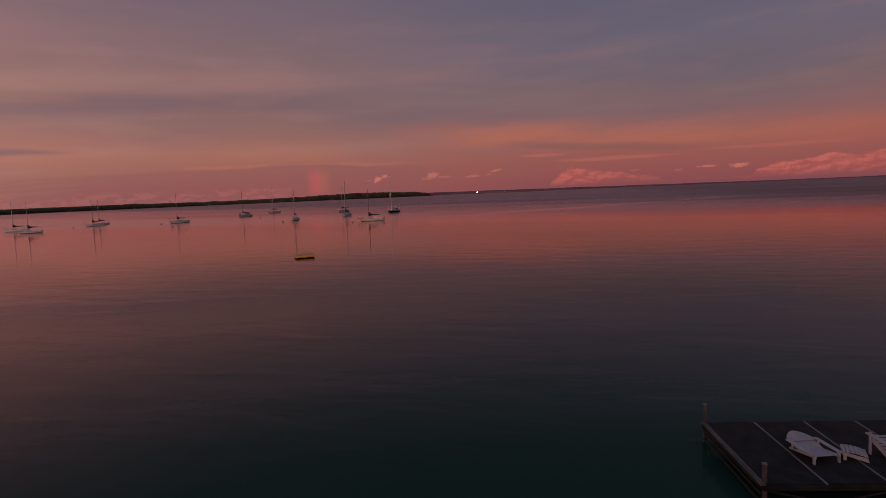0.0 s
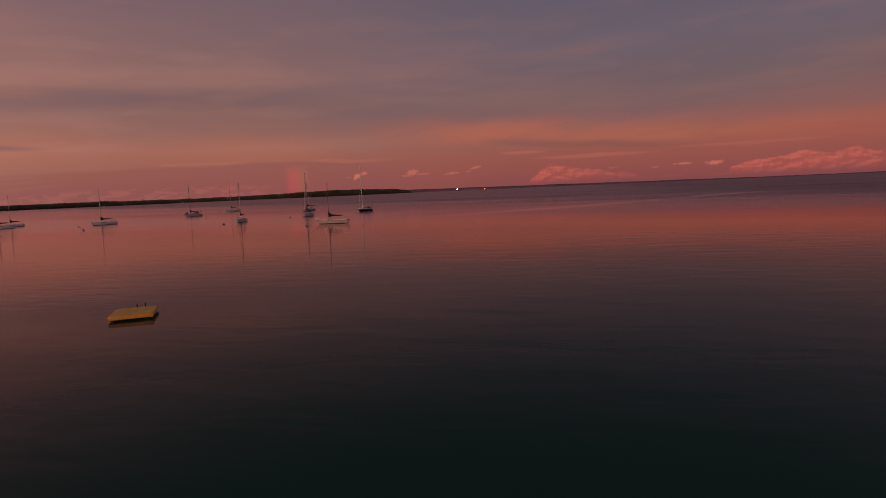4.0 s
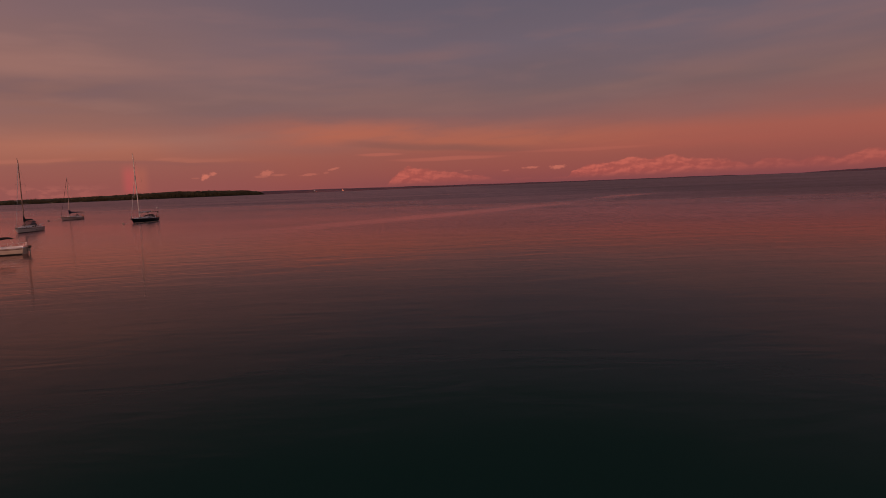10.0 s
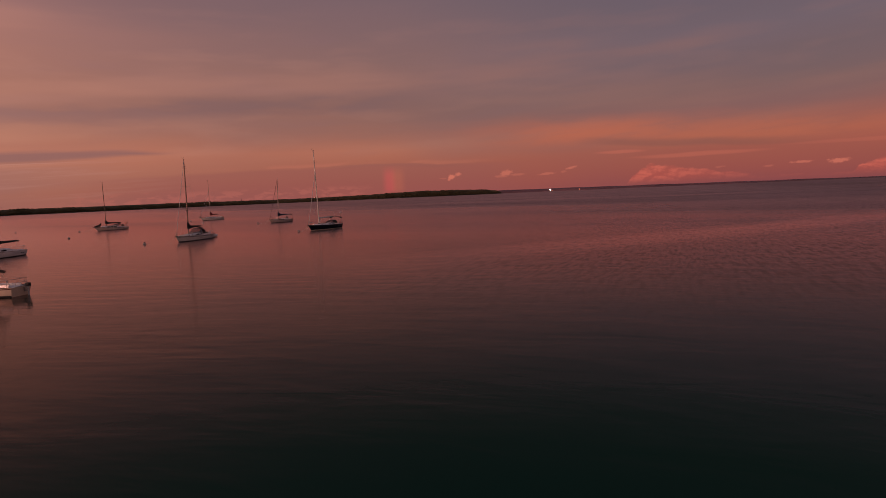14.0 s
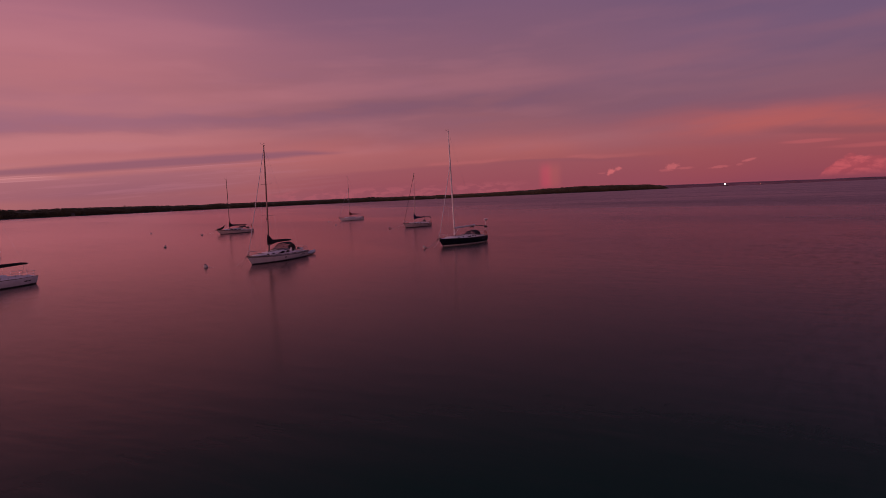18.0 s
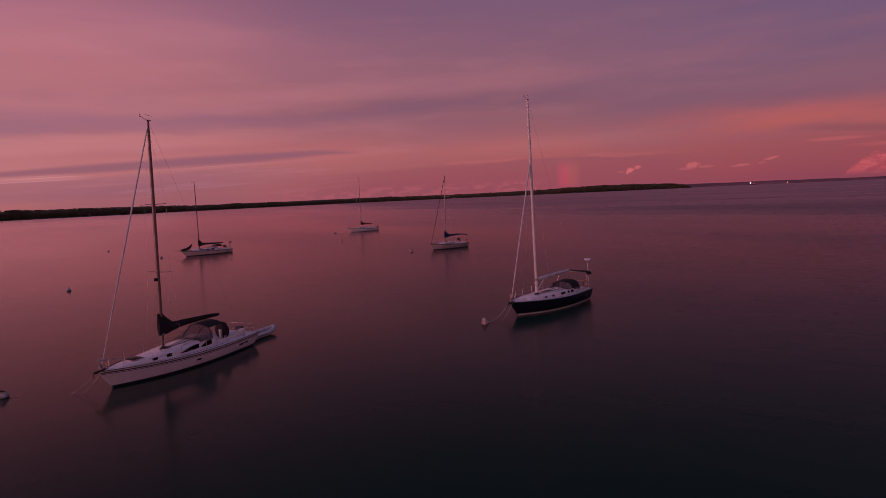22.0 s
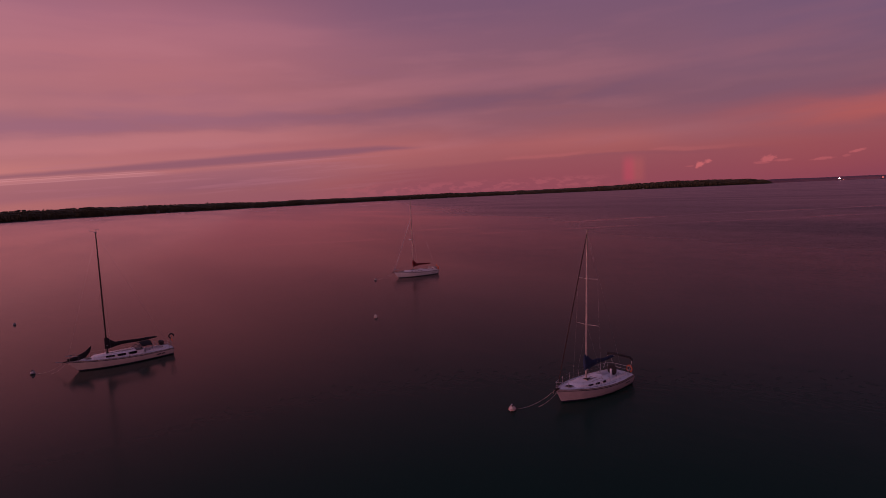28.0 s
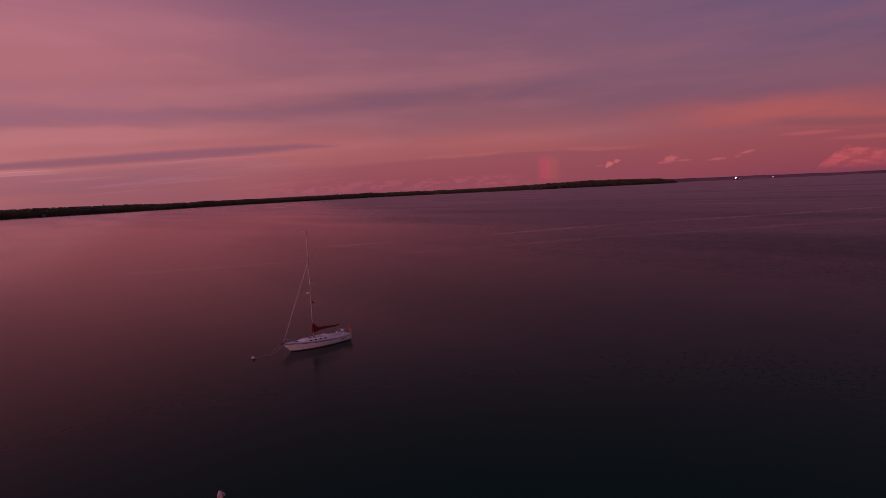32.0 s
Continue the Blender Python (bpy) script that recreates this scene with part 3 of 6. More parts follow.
def part(name, bm, mat, parent=None, label="", smooth=True):
    """Links a bmesh as one mesh object, under a thing or under a part."""
    me = bpy.data.meshes.new(name)
    bmesh.ops.recalc_face_normals(bm, faces=bm.faces)
    bm.to_mesh(me)
    bm.free()
    me.materials.append(mat)
    if smooth:
        me.polygons.foreach_set("use_smooth", [True] * len(me.polygons))
        me.set_sharp_from_angle(angle=radians(38))
    ob = new(name, me)
    ob.parent = parent
    if label:
        ob["label"] = label
    return ob


def thing(name, place, label, category, group="", turn=0.0):
    ob = new(name)
    ob.empty_display_size = 0.3
    ob.location, ob.rotation_euler = place, (0, 0, turn)
    return tagged(ob, label, category, group)


def box(bm, lo, hi, bevel=0.0, m=None):
    made = bmesh.ops.create_cube(bm, size=1.0)["verts"]
    for v in made:
        v.co = Vector([lo[i] + (v.co[i] + 0.5) * (hi[i] - lo[i]) for i in range(3)])
    if bevel:
        edges = list({e for v in made for e in v.link_edges})
        made = bmesh.ops.bevel(bm, geom=edges, offset=bevel, segments=2, affect="EDGES", profile=0.6)["verts"]
    if m is not None:
        bmesh.ops.transform(bm, matrix=m, verts=list({v for v in made if v.is_valid}))
    return bm


def tube(bm, points, radius, seg=6, closed=False):
    """A round tube through points; radius: one number or one for each point."""
    pts = [Vector(p) for p in points]
    n = len(pts)
    rad = radius if isinstance(radius, (list, tuple)) else [radius] * n
    rings, side = [], None
    for i, p in enumerate(pts):
        a, c = (pts[i - 1], pts[(i + 1) % n]) if closed else (pts[max(i - 1, 0)], pts[min(i + 1, n - 1)])
        way = (c - a).normalized()
        if side is None:
            side = way.orthogonal().normalized()
        side = (side - way * side.dot(way)).normalized()
        other = way.cross(side)
        rings.append([bm.verts.new(p + (side * math.cos(2 * math.pi * k / seg) + other * math.sin(2 * math.pi * k / seg)) * rad[i]) for k in range(seg)])
    for i in range(n if closed else n - 1):
        r, s = rings[i], rings[(i + 1) % n]
        for k in range(seg):
            bm.faces.new((r[k], r[(k + 1) % seg], s[(k + 1) % seg], s[k]))
    if not closed:
        bm.faces.new(rings[0]), bm.faces.new(rings[-1])
    return bm


def sheet(bm, rows, closed=False):
    """A skin over rows of points."""
    vs = [[bm.verts.new(p) for p in row] for row in rows]
    for a, c in zip(vs, vs[1:]):
        m = len(a)
        for k in range(m if closed else m - 1):
            bm.faces.new((a[k], a[(k + 1) % m], c[(k + 1) % m], c[k]))
    return vs


def lathe(bm, profile, seg=16):
    rows = [[(r * math.cos(2 * math.pi * k / seg), r * math.sin(2 * math.pi * k / seg), z) for k in range(seg)] for r, z in profile]
    vs = sheet(bm, rows, closed=True)
    bm.faces.new(vs[0]), bm.faces.new(vs[-1])
    return bm


def thicken(bm, depth):
    bmesh.ops.recalc_face_normals(bm, faces=bm.faces)
    bmesh.ops.solidify(bm, geom=list(bm.faces), thickness=depth)
    return bm


def arch(x, half, base, top, n=9, lean=0.0, flat=0.75):
    """Points of a hoop across the boat at x."""
    pts = []
    for i in range(n):
        a = math.pi * i / (n - 1)
        cy, sz = math.cos(a), math.sin(a)
        y = half * (abs(cy) ** flat) * (1 if cy >= 0 else -1)
        z = base + (top - base) * (sz ** flat)
        pts.append((x + lean * (z - base), y, z))
    return pts

# ---------------------------------------------------------------- the bay: water, shores, woods
HOME = Vector((-110.0, 250.0))


def polar(heading, dist, z=0.0):
    r = radians(heading)
    return Vector((HOME.x - math.sin(r) * dist, HOME.y + math.cos(r) * dist, z))


bm = bmesh.new()
bmesh.ops.create_circle(bm, cap_ends=True, segments=96, radius=4950)
for v in bm.verts:
    v.co += Vector((-70, 130, 0))
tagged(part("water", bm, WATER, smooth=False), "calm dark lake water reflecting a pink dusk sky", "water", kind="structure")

# the wooded point: heading, distance of the waterline, height of the tree tops
POINT = [(112, 900, 22), (100, 1100, 23.5), (90, 1260, 25), (82.5, 1450, 27), (78.8, 1650, 28), (72.6, 1880, 29), (68, 1990, 28), (63.2, 2230, 25), (57.5, 2650, 27),
         (50, 3100, 30), (45, 3300, 31), (39, 3450, 27), (33, 3450, 29), (28, 3450, 37), (24.5, 3540, 46), (21, 3680, 45), (18.4, 3800, 40), (16.6, 3880, 30), (16.15, 3910, 9)]


def along(heading):
    for a, c in zip(POINT, POINT[1:]):
        if a[0] >= heading >= c[0]:
            k = (a[0] - heading) / (a[0] - c[0])
            return a[1] + (c[1] - a[1]) * k, a[2] + (c[2] - a[2]) * k
    return POINT[-1][1:]


bm = bmesh.new()
rows, h = [], 112.0
while h > 15.75:
    d, tall = along(max(h, 16.15))
    ground = max(tall - 17, 1.0) if h > 16.3 else 0.8
    rows.append([polar(h, d - 6, -0.5), polar(h, d + 3, 1.4 if h > 16.3 else 0.6), polar(h, d + 30, 2.0 + ground * 0.25), polar(h, d + 110, ground), polar(h, d + 330, ground * 0.9),
                 polar(h, d + 480, -2)])
    h -= 0.5
sheet(bm, rows)
tagged(part("ground", bm, SHORE), "dark wooded point of land with a low earthen shore", "shore", kind="structure")

# tree crowns of the point, too many to count: lumpy clumps of foliage on short trunks
rng = random.Random(7)
seed_ball = bmesh.new()
bmesh.ops.create_icosphere(seed_ball, subdivisions=1, radius=1.0)
ball_v = [v.co.copy() for v in seed_ball.verts]
ball_f = [[v.index for v in f.verts] for f in seed_ball.faces]
seed_ball.free()
wv, wf = [], []


def clump(x, y, z, rx, rz):
    n = len(wv)
    k = rng.uniform(0, 6.28)
    for v in ball_v:
        q = rng.uniform(0.8, 1.2)
        wv.append((x + (v.x * math.cos(k) - v.y * math.sin(k)) * rx * q, y + (v.x * math.sin(k) + v.y * math.cos(k)) * rx * q, z + v.z * rz * q))
    wf.extend([[n + i for i in f] for f in ball_f])


h = 112.0
while h > 16.2:
    d, tall = along(h)
    near = 1.0 if d < 2000 else 0.0
    tall *= 0.90 + 0.12 * noise.noise((h * d * 0.0003, 0.0, 5.0)) + 0.05 * noise.noise((h * d * 0.0011, 3.0, 5.0))
    # a few rows of trees climbing away from the water
    for back, low in ((8, 0.48), (28, 0.66), (64, 0.83), (120, 1.0)):
        if rng.random() < 0.22:
            continue
        size = rng.uniform(2.4, 6.2) * min(1.0, max(0.26, d / 4200))
        dd = d + back + rng.uniform(-8, 14)
        ground = 1.5 + max(tall - 17, 0.5) * min(1.0, back / 110)
        top = max(tall * low * rng.uniform(0.95 + 0.02 * near, 1.01) - size * 0.1, ground + 4)
        if rng.random() < 0.008 and d > 1800:
            top += rng.uniform(2, 5)
        p = polar(h + math.degrees(rng.uniform(-5, 5) / d), dd)
        clump(p.x, p.y, top - size * 0.45, size, size * 0.47)
        clump(p.x + rng.uniform(-4, 4), p.y + rng.uniform(-3, 3), top - size * 1.2, size * 1.25, size * 0.8)
        if top - size * 1.8 > ground:
            clump(p.x, p.y, (top - size * 1.4 + ground) / 2, size * 1.2, (top - size * 1.2 - ground) / 2 + 1)
    h -= math.degrees(3.2 * min(1.0, max(0.26, d / 4200)) / d)
# the closed mass of leaves behind the front crowns
h, prev = 112.0, None
while h > 16.4:
    d, tall = along(h)
    k = [len(wv) + i for i in range(4)]
    for back, share in ((14, 0.06), (24, 0.42), (70, 0.66), (125, 0.80)):
        q = noise.noise((h * d * 0.0035, back * 0.1, 2.0)) * 0.05
        p = polar(h, d + back)
        wv.append((p.x, p.y, max(tall * (share + q), 1.2)))
    if prev:
        wf.extend([[prev[i], prev[i + 1], k[i + 1], k[i]] for i in range(3)])
    prev = k
    h -= math.degrees(5.0 / d)
me = bpy.data.meshes.new("woods")
me.from_pydata(wv, [], wf)
me.materials.append(FOLIAGE)
me.polygons.foreach_set("use_smooth", [True] * len(me.polygons))
tagged(new("woods", me), "dense dark leafy woods along the point", "woods", kind="stuff")

# added unseen bank behind the flight's start; shades the dock from the setting sun
bm = bmesh.new()
rows = []
for i in range(41):
    x = -200 + i * 10
    y = -13 - 0.0006 * x * x + 2.0 * noise.noise((x * 0.05, 1.0, 0))
    q = 1.0 + 0.25 * noise.noise((x * 0.07, 6.0, 0))
    rows.append([(x, y, -0.6), (x, y - 1.5, 0.5), (x, y - 4, 2.2 * q), (x, y - 9, 5.2 * q), (x, y - 22, 6.2 * q), (x, y - 60, 6.0)])
sheet(bm, rows)
tagged(part("ground", bm, SHORE), "unseen low bank added behind the start to shade the dock", "shore", kind="structure")

# far shore across the open bay: low hills with haze in their colour
bm = bmesh.new()
rows = []
for i in range(0, 260):
    h = 24.0 - i * 0.5
    far = 4640 - 60 * math.sin(i * 0.21)
    if h > -28:
        tall = 25 - 18 * max(0, min(1, (14 - h) / 30)) + 3 * noise.noise((h * 0.35, 0, 0)) + 1.6 * noise.noise((h * 2.2, 4, 0))
    elif h > -33.2:
        tall = 2.0 + 1.0 * noise.noise((h * 2.2, 4, 0))
    else:
        tall = 6 + min(14, (-33.2 - h) * 2.2) + 2.5 * noise.noise((h * 1.2, 4, 0))
    c, s = -math.sin(radians(h)), math.cos(radians(h))
    o = Vector((-70, 130))
    rows.append([(o.x + c * (far + k), o.y + s * (far + k), z) for k, z in ((0, -1), (15, tall * 0.45), (60, tall * 0.8), (130, tall), (200, tall * 0.8), (240, -1))])
sheet(bm, rows)
tagged(part("backdrop", bm, HAZYLAND), "low hills of the far shore, haze painted into their colour", "far shore", kind="structure")


def house(heading, back, wide, deep, wall, roof, white=True, tower=0.0):
    d, _ = along(heading)
    p = polar(heading, d + back, 1.6)
    ob = thing("house", p, ("small white clapboard house among the shore trees" if white else "weathered grey shingled house among the shore trees"), "house",
               "houses along the wooded shore", turn=radians(heading) + rng.uniform(-0.3, 0.3))
    mat = HOUSEWHITE if white else HOUSEGREY
    bm = bmesh.new()
    box(bm, (-wide / 2, -deep / 2, -1.5), (wide / 2, deep / 2, wall))
    for s in (-1, 1):
        vs = [bm.verts.new(v) for v in ((s * wide / 2, -deep / 2, wall), (s * wide / 2, deep / 2, wall), (s * wide / 2, 0, wall + roof))]
        bm.faces.new(vs)
    part("wall", bm, mat, ob, smooth=False)
    for s in (-1, 1):
        bm = bmesh.new()
        sheet(bm, [[(-wide / 2 - 0.4, s * (deep / 2 + 0.5), wall - 0.3), (wide / 2 + 0.4, s * (deep / 2 + 0.5), wall - 0.3)],
                   [(-wide / 2 - 0.4, 0, wall + roof + 0.12), (wide / 2 + 0.4, 0, wall + roof + 0.12)]])
        part("roof", thicken(bm, 0.2), ROOFING, ob, smooth=False)
    count = max(2, int(wide / 3))
    for i in range(count):
        x = -wide / 2 + wide * (i + 0.5) / count
        bm = bmesh.new()
        box(bm, (x - 0.55, -deep / 2 - 0.06, 1.0), (x + 0.55, -deep / 2 + 0.02, 2.5))
        part("window", bm, GLAZING, ob, smooth=False)
    if tower:
        bm = bmesh.new()
        box(bm, (-1.8, -1.8, 0), (1.8, 1.8, tower * 0.62))
        part("tower", bm, HOUSEGREY, ob, smooth=False)
        bm = bmesh.new()
        lathe(bm, [(2.2, tower * 0.62), (1.2, tower * 0.8), (0.1, tower)], 8)
        part("spire", bm, ROOFING, ob)
    return ob


for heading, back, wide, deep, wall, roof, white in ((72.0, 2, 15, 9, 6, 4, False), (70.9, 2, 12, 8, 5, 3.5, False), (64.0, 0, 10, 8, 4.5, 3, False), (50.4, 4, 14, 9, 6, 4, True), (47.3, 4, 10, 8, 5, 3, True), (45.1, 3, 12, 9, 5, 3.5, True),
                                                     (43.4, 4, 14, 9, 6, 4, True), (40.6, 4, 10, 8, 5, 3, True), (38.5, 3, 14, 9, 5, 4, True), (36.4, 4, 12, 8, 5, 3, True), (33.7, 3, 16, 9, 6, 4, True),
                                                     (31.6, 4, 11, 8, 5, 3, True), (29.4, 4, 12, 8, 5, 3.5, False), (26.6, 3, 11, 8, 5, 3, True)):
    house(heading, back, wide * 0.72, deep * 0.72, wall * 0.72, roof * 0.72, white)
house(41.9, 90, 11, 8, 7, 5, True, tower=36)


def distant_ship(heading, dist, size, two_lamps, label):
    p = polar(heading, dist)
    ob = thing("ship", p, label, "ship", "ships far out on the bay", turn=radians(heading) + 0.5)
    bm = bmesh.new()
    k = size
    rows = [[(x * k, y * w * k, z * k) for y, z in ((-1, 0.7), (-0.9, 0.0), (-0.6, -0.15), (0.6, -0.15), (0.9, 0.0), (1, 0.7))]
            for x, w in ((-4, 0.7), (-3, 0.9), (0, 1.0), (3, 0.7), (4.4, 0.05))]
    vs = sheet(bm, rows)
    bm.faces.new(vs[0])
    part("hull", bm, BLACKHULL, ob)
    bm = bmesh.new()
    box(bm, (-3.2 * k, -0.7 * k, 0.6 * k), (-0.6 * k, 0.7 * k, 1.7 * k), 0.08 * k)
    part("deckhouse", bm, HOUSEGREY, ob)
    bm = bmesh.new()
    tube(bm, [(-1.4 * k, 0, 1.6 * k), (-1.4 * k, 0, 2.6 * k)], 0.06 * k)
    mast = part("mast", bm, BLACKHULL, ob)
    bm = bmesh.new()
    bmesh.ops.create_icosphere(bm, subdivisions=2, radius=0.70 * k, matrix=Matrix.Translation((-1.4 * k, 0, 2.5 * k)))
    part("masthead_lamp", bm, WHITELAMP if two_lamps else REDLAMP, mast, "shining ship's lamp")
    if two_lamps:
        bm = bmesh.new()
        bmesh.ops.create_icosphere(bm, subdivisions=2, radius=0.26 * k, matrix=Matrix.Translation((2.9 * k, -0.5 * k, 1.0 * k)))
        part("side_lamp", bm, REDLAMP, ob, "small red ship's lamp")
    return ob


distant_ship(11.25, 4400, 5.0, True, "dark ship with a bright white lamp far out on the bay")
distant_ship(8.45, 4400, 3.2, False, "small dark boat with a dim lamp far out on the bay")

# ---------------------------------------------------------------- sailboats


class Lines:
    """The lines of a hull: x to the bow, y to port, z up from the waterline; s runs from 0 at the stern to 1 at the bow."""

    def __init__(self, lwl, ov, so, beam, fbb, fbs, tw):
        self.lwl, self.ov, self.so, self.beam, self.fbb, self.fbs, self.tw = lwl, ov, so, beam, fbb, fbs, tw
        self.loa = lwl + ov + so

    def b(self, s):
        if s < 0.4:
            w = self.tw + (1 - self.tw) * math.sin(math.pi / 2 * s / 0.4)
        else:
            w = max(0.02, 1 - ((s - 0.4) / 0.6) ** 2.1) ** 0.9
        return w * self.beam / 2

    def sheer(self, s):
        return self.fbs + (self.fbb - self.fbs) * s ** 1.6 - 0.06 * math.sin(math.pi * s)

    def x(self, s):
        return -self.lwl / 2 - self.so + s * self.loa

    def s(self, x):
        return (x + self.lwl / 2 + self.so) / self.loa

    def at(self, s, z, side=1, out=0.0):
        top = self.sheer(s)
        hh = (top - z) / (top + 0.35)
        h0 = top / (top + 0.35)
        half = self.b(s) * (1 - 0.30 * max(hh, 0) ** 1.8) * (1 - 0.45 * max(hh, 0) * s ** 5) + out
        shift = (-self.ov * s ** 4 + self.so * (1 - s) ** 4) * hh / h0
        return Vector((self.x(s) + shift + (out if s > 0.98 else 0), half * side, z))

    def deck_z(self, s, frac=0.0):
        return self.sheer(s) - 0.01 + 0.05 * (1 - frac * frac)


STATIONS = [i / 18 for i in range(19)]


def skin(L, upper, lower, steps=3, out=0.0, stations=STATIONS):
    """Both sides of the hull between two heights, joined round the stem."""
    bm = bmesh.new()
    rows = []
    for side, order in ((1, stations), (-1, stations[::-1])):
        for s in order:
            u, l = upper(s), lower(s)
            rows.append([L.at(s, u + (l - u) * k / steps, side, out) for k in range(steps + 1)])
    sheet(bm, rows)
    return bm


def canvas_cover(xm, zb, length, rise, tall, thick=0.11):
    bm = bmesh.new()
    rows = []
    for u, lo, hi, w in ((-0.18, -0.32, tall, 0.11), (0.12, -0.40, tall * 0.94, 0.19), (0.42, -0.36, tall * 0.60, thick * 1.5), (0.85, -0.20, tall * 0.34, thick * 1.15),
                         (1.5, -0.17, tall * 0.24, thick * 1.1), (length * 0.62, -0.16, 0.17, thick), (length * 0.85, -0.14, 0.13, thick * 0.85), (length, -0.10, 0.09, thick * 0.6)):
        z0 = zb + rise * max(u, 0) / length
        sag = 0.04 * math.sin(u * 5.1)
        mid, half = z0 + (lo + hi) / 2 + sag, (hi - lo) / 2
        row = []
        for k in range(10):
            a = 2 * math.pi * k / 10
            squeeze = 1.0 - 0.45 * max(0.0, math.sin(a))
            row.append((xm - u, w * math.cos(a) * squeeze, mid + half * math.sin(a)))
        rows.append(row)
    vs = sheet(bm, rows, closed=True)
    bm.faces.new(vs[0]), bm.faces.new(vs[-1])
    return bm


def rope_points(a, c, sag, n=12):
    a, c = Vector(a), Vector(c)
    return [a.lerp(c, i / n) - Vector((0, 0, sag * 4 * (i / n) * (1 - i / n))) for i in range(n + 1)]


def sailboat(bow, back, label, lwl=9.0, ov=1.0, so=0.3, beam=3.3, fbb=1.25, fbs=0.95, tw=0.72, hull=None, boot=None, stripe=None, mast_at=3.3, mast_h=15.0, mast_mat=None,
             cover=None, boom=4.0, boom_z=2.35, rise=0.35, tall=0.95, cabin=(0.36, 0.74, 0.46), windows=(), sharp=False, furl=None, dodger=None, bimini=None, wheel=None, spreaders=(0.45,),
             hatches=(0.80,), rails=True, forestay=1.0, pole=False, motor=False, ring=False, detail=2, deck_mat=None, rake=0.0, bag=None, hook=False, flag=False, vang=False, mast_r=0.085, boom_r=0.062, vane=False, mast_radar=False, locker=False, hood=None, spread=1.0):
    hull, boot, mast_mat, deck_mat = hull or GELCOAT, boot or BOTTOM, mast_mat or ALLOY, deck_mat or NONSKID
    back = Vector((*back, 0)).normalized()
    mid = Vector((*bow, 0)) + back * (lwl / 2)
    turn = math.atan2(-back.y, -back.x)
    L = Lines(lwl, ov, so, beam, fbb, fbs, tw)
    boat = thing("sailboat", mid, label, "sailboat", "sailboats at their moorings", turn)

    # hull
    part("hull", skin(L, L.sheer, lambda s: 0.13, 5), hull, boat)
    part("boot_stripe", skin(L, lambda s: 0.13, lambda s: -0.04, 1), boot, boat, "painted stripe along the waterline")
    part("underbody", skin(L, lambda s: -0.04, lambda s: -0.33, 2), BOTTOM, boat)
    bm = bmesh.new()
    zs = [L.sheer(0) + (-0.33 - L.sheer(0)) * k / 6 for k in range(7)]
    sheet(bm, [[L.at(0, z, 1), L.at(0, z, 0.33), L.at(0, z, -0.33), L.at(0, z, -1)] for z in zs])
    part("transom", bm, hull, boat)
    if stripe:
        for side in (1, -1):
            bm = bmesh.new()
            sheet(bm, [[L.at(s, L.sheer(s) - 0.05, side, 0.006), L.at(s, L.sheer(s) - 0.115, side, 0.006)] for s in STATIONS])
            part("sheer_stripe", bm, stripe, boat, "thin painted sheer stripe")
    for side in (1, -1):
        bm = bmesh.new()
        tube(bm, [L.at(s, L.sheer(s), side, -0.01) + Vector((0, 0, 0.02)) for s in STATIONS], 0.028, 5)
        part("toe_rail", bm, TEAK if hull is not NAVY else BLACKMAST, boat)

    # deck with a cockpit well
    c0, c1, ch = cabin
    well = (0.07, c0 - 0.015)
    cols = (-1, -0.52, 0, 0.52, 1)
    marks = sorted(set([s for s in STATIONS if all(abs(s - w) > 0.02 for w in well)] + list(well)))
    bm = bmesh.new()
    grid = [[bm.verts.new((L.x(s), L.b(s) * 0.985 * f, L.deck_z(s, f))) for f in cols] for s in marks]
    for i in range(len(marks) - 1):
        for k in range(4):
            if k in (1, 2) and well[0] - 1e-6 <= marks[i] and marks[i + 1] <= well[1] + 1e-6:
                continue
            bm.faces.new((grid[i][k], grid[i][k + 1], grid[i + 1][k + 1], grid[i + 1][k]))
    deck = part("deck", bm, deck_mat, boat, "pale nonskid deck")
    inside = [s for s in marks if well[0] - 1e-6 <= s <= well[1] + 1e-6]
    bm = bmesh.new()
    ring_top = [(L.x(s), L.b(s) * 0.985 * 0.52, L.deck_z(s, 0.52)) for s in inside] + [(L.x(s), -L.b(s) * 0.985 * 0.52, L.deck_z(s, 0.52)) for s in inside[::-1]]
    seat = [(x, y * 0.98, z - 0.22) for x, y, z in ring_top]
    lip = [(x, y * 0.52, z - 0.24) for x, y, z in ring_top]
    sole = [(x, y * 0.50, 0.28) for x, y, z in ring_top]
    vs = sheet(bm, [ring_top, seat, lip, sole], closed=True)
    bm.faces.new(vs[-1])
    part("cockpit", bm, GELCOAT, boat, smooth=False)
    for side in (1, -1):
        bm = bmesh.new()
        rows = []
        for s in inside:
            y, z = L.b(s) * 0.985 * 0.55 * side, L.deck_z(s, 0.55) - 0.01
            rows.append([(L.x(s), y - 0.05, z), (L.x(s), y - 0.035, z + 0.20), (L.x(s), y + 0.035, z + 0.20), (L.x(s), y + 0.06, z)])
        vs = sheet(bm, rows, closed=True)
        bm.faces.new(vs[0]), bm.faces.new(vs[-1])
        part("coaming", bm, GELCOAT, boat)

    # cabin trunk
    def cab(s):
        k = (s - c0) / (c1 - c0)
        w = min(L.b(s) * 0.66, L.beam / 2 * 0.62) * (1 - 0.12 * k)
        h = ch * (1 - (0.80 if sharp else 0.42) * k)
        return w, h, L.deck_z(s, 0.6) - 0.02

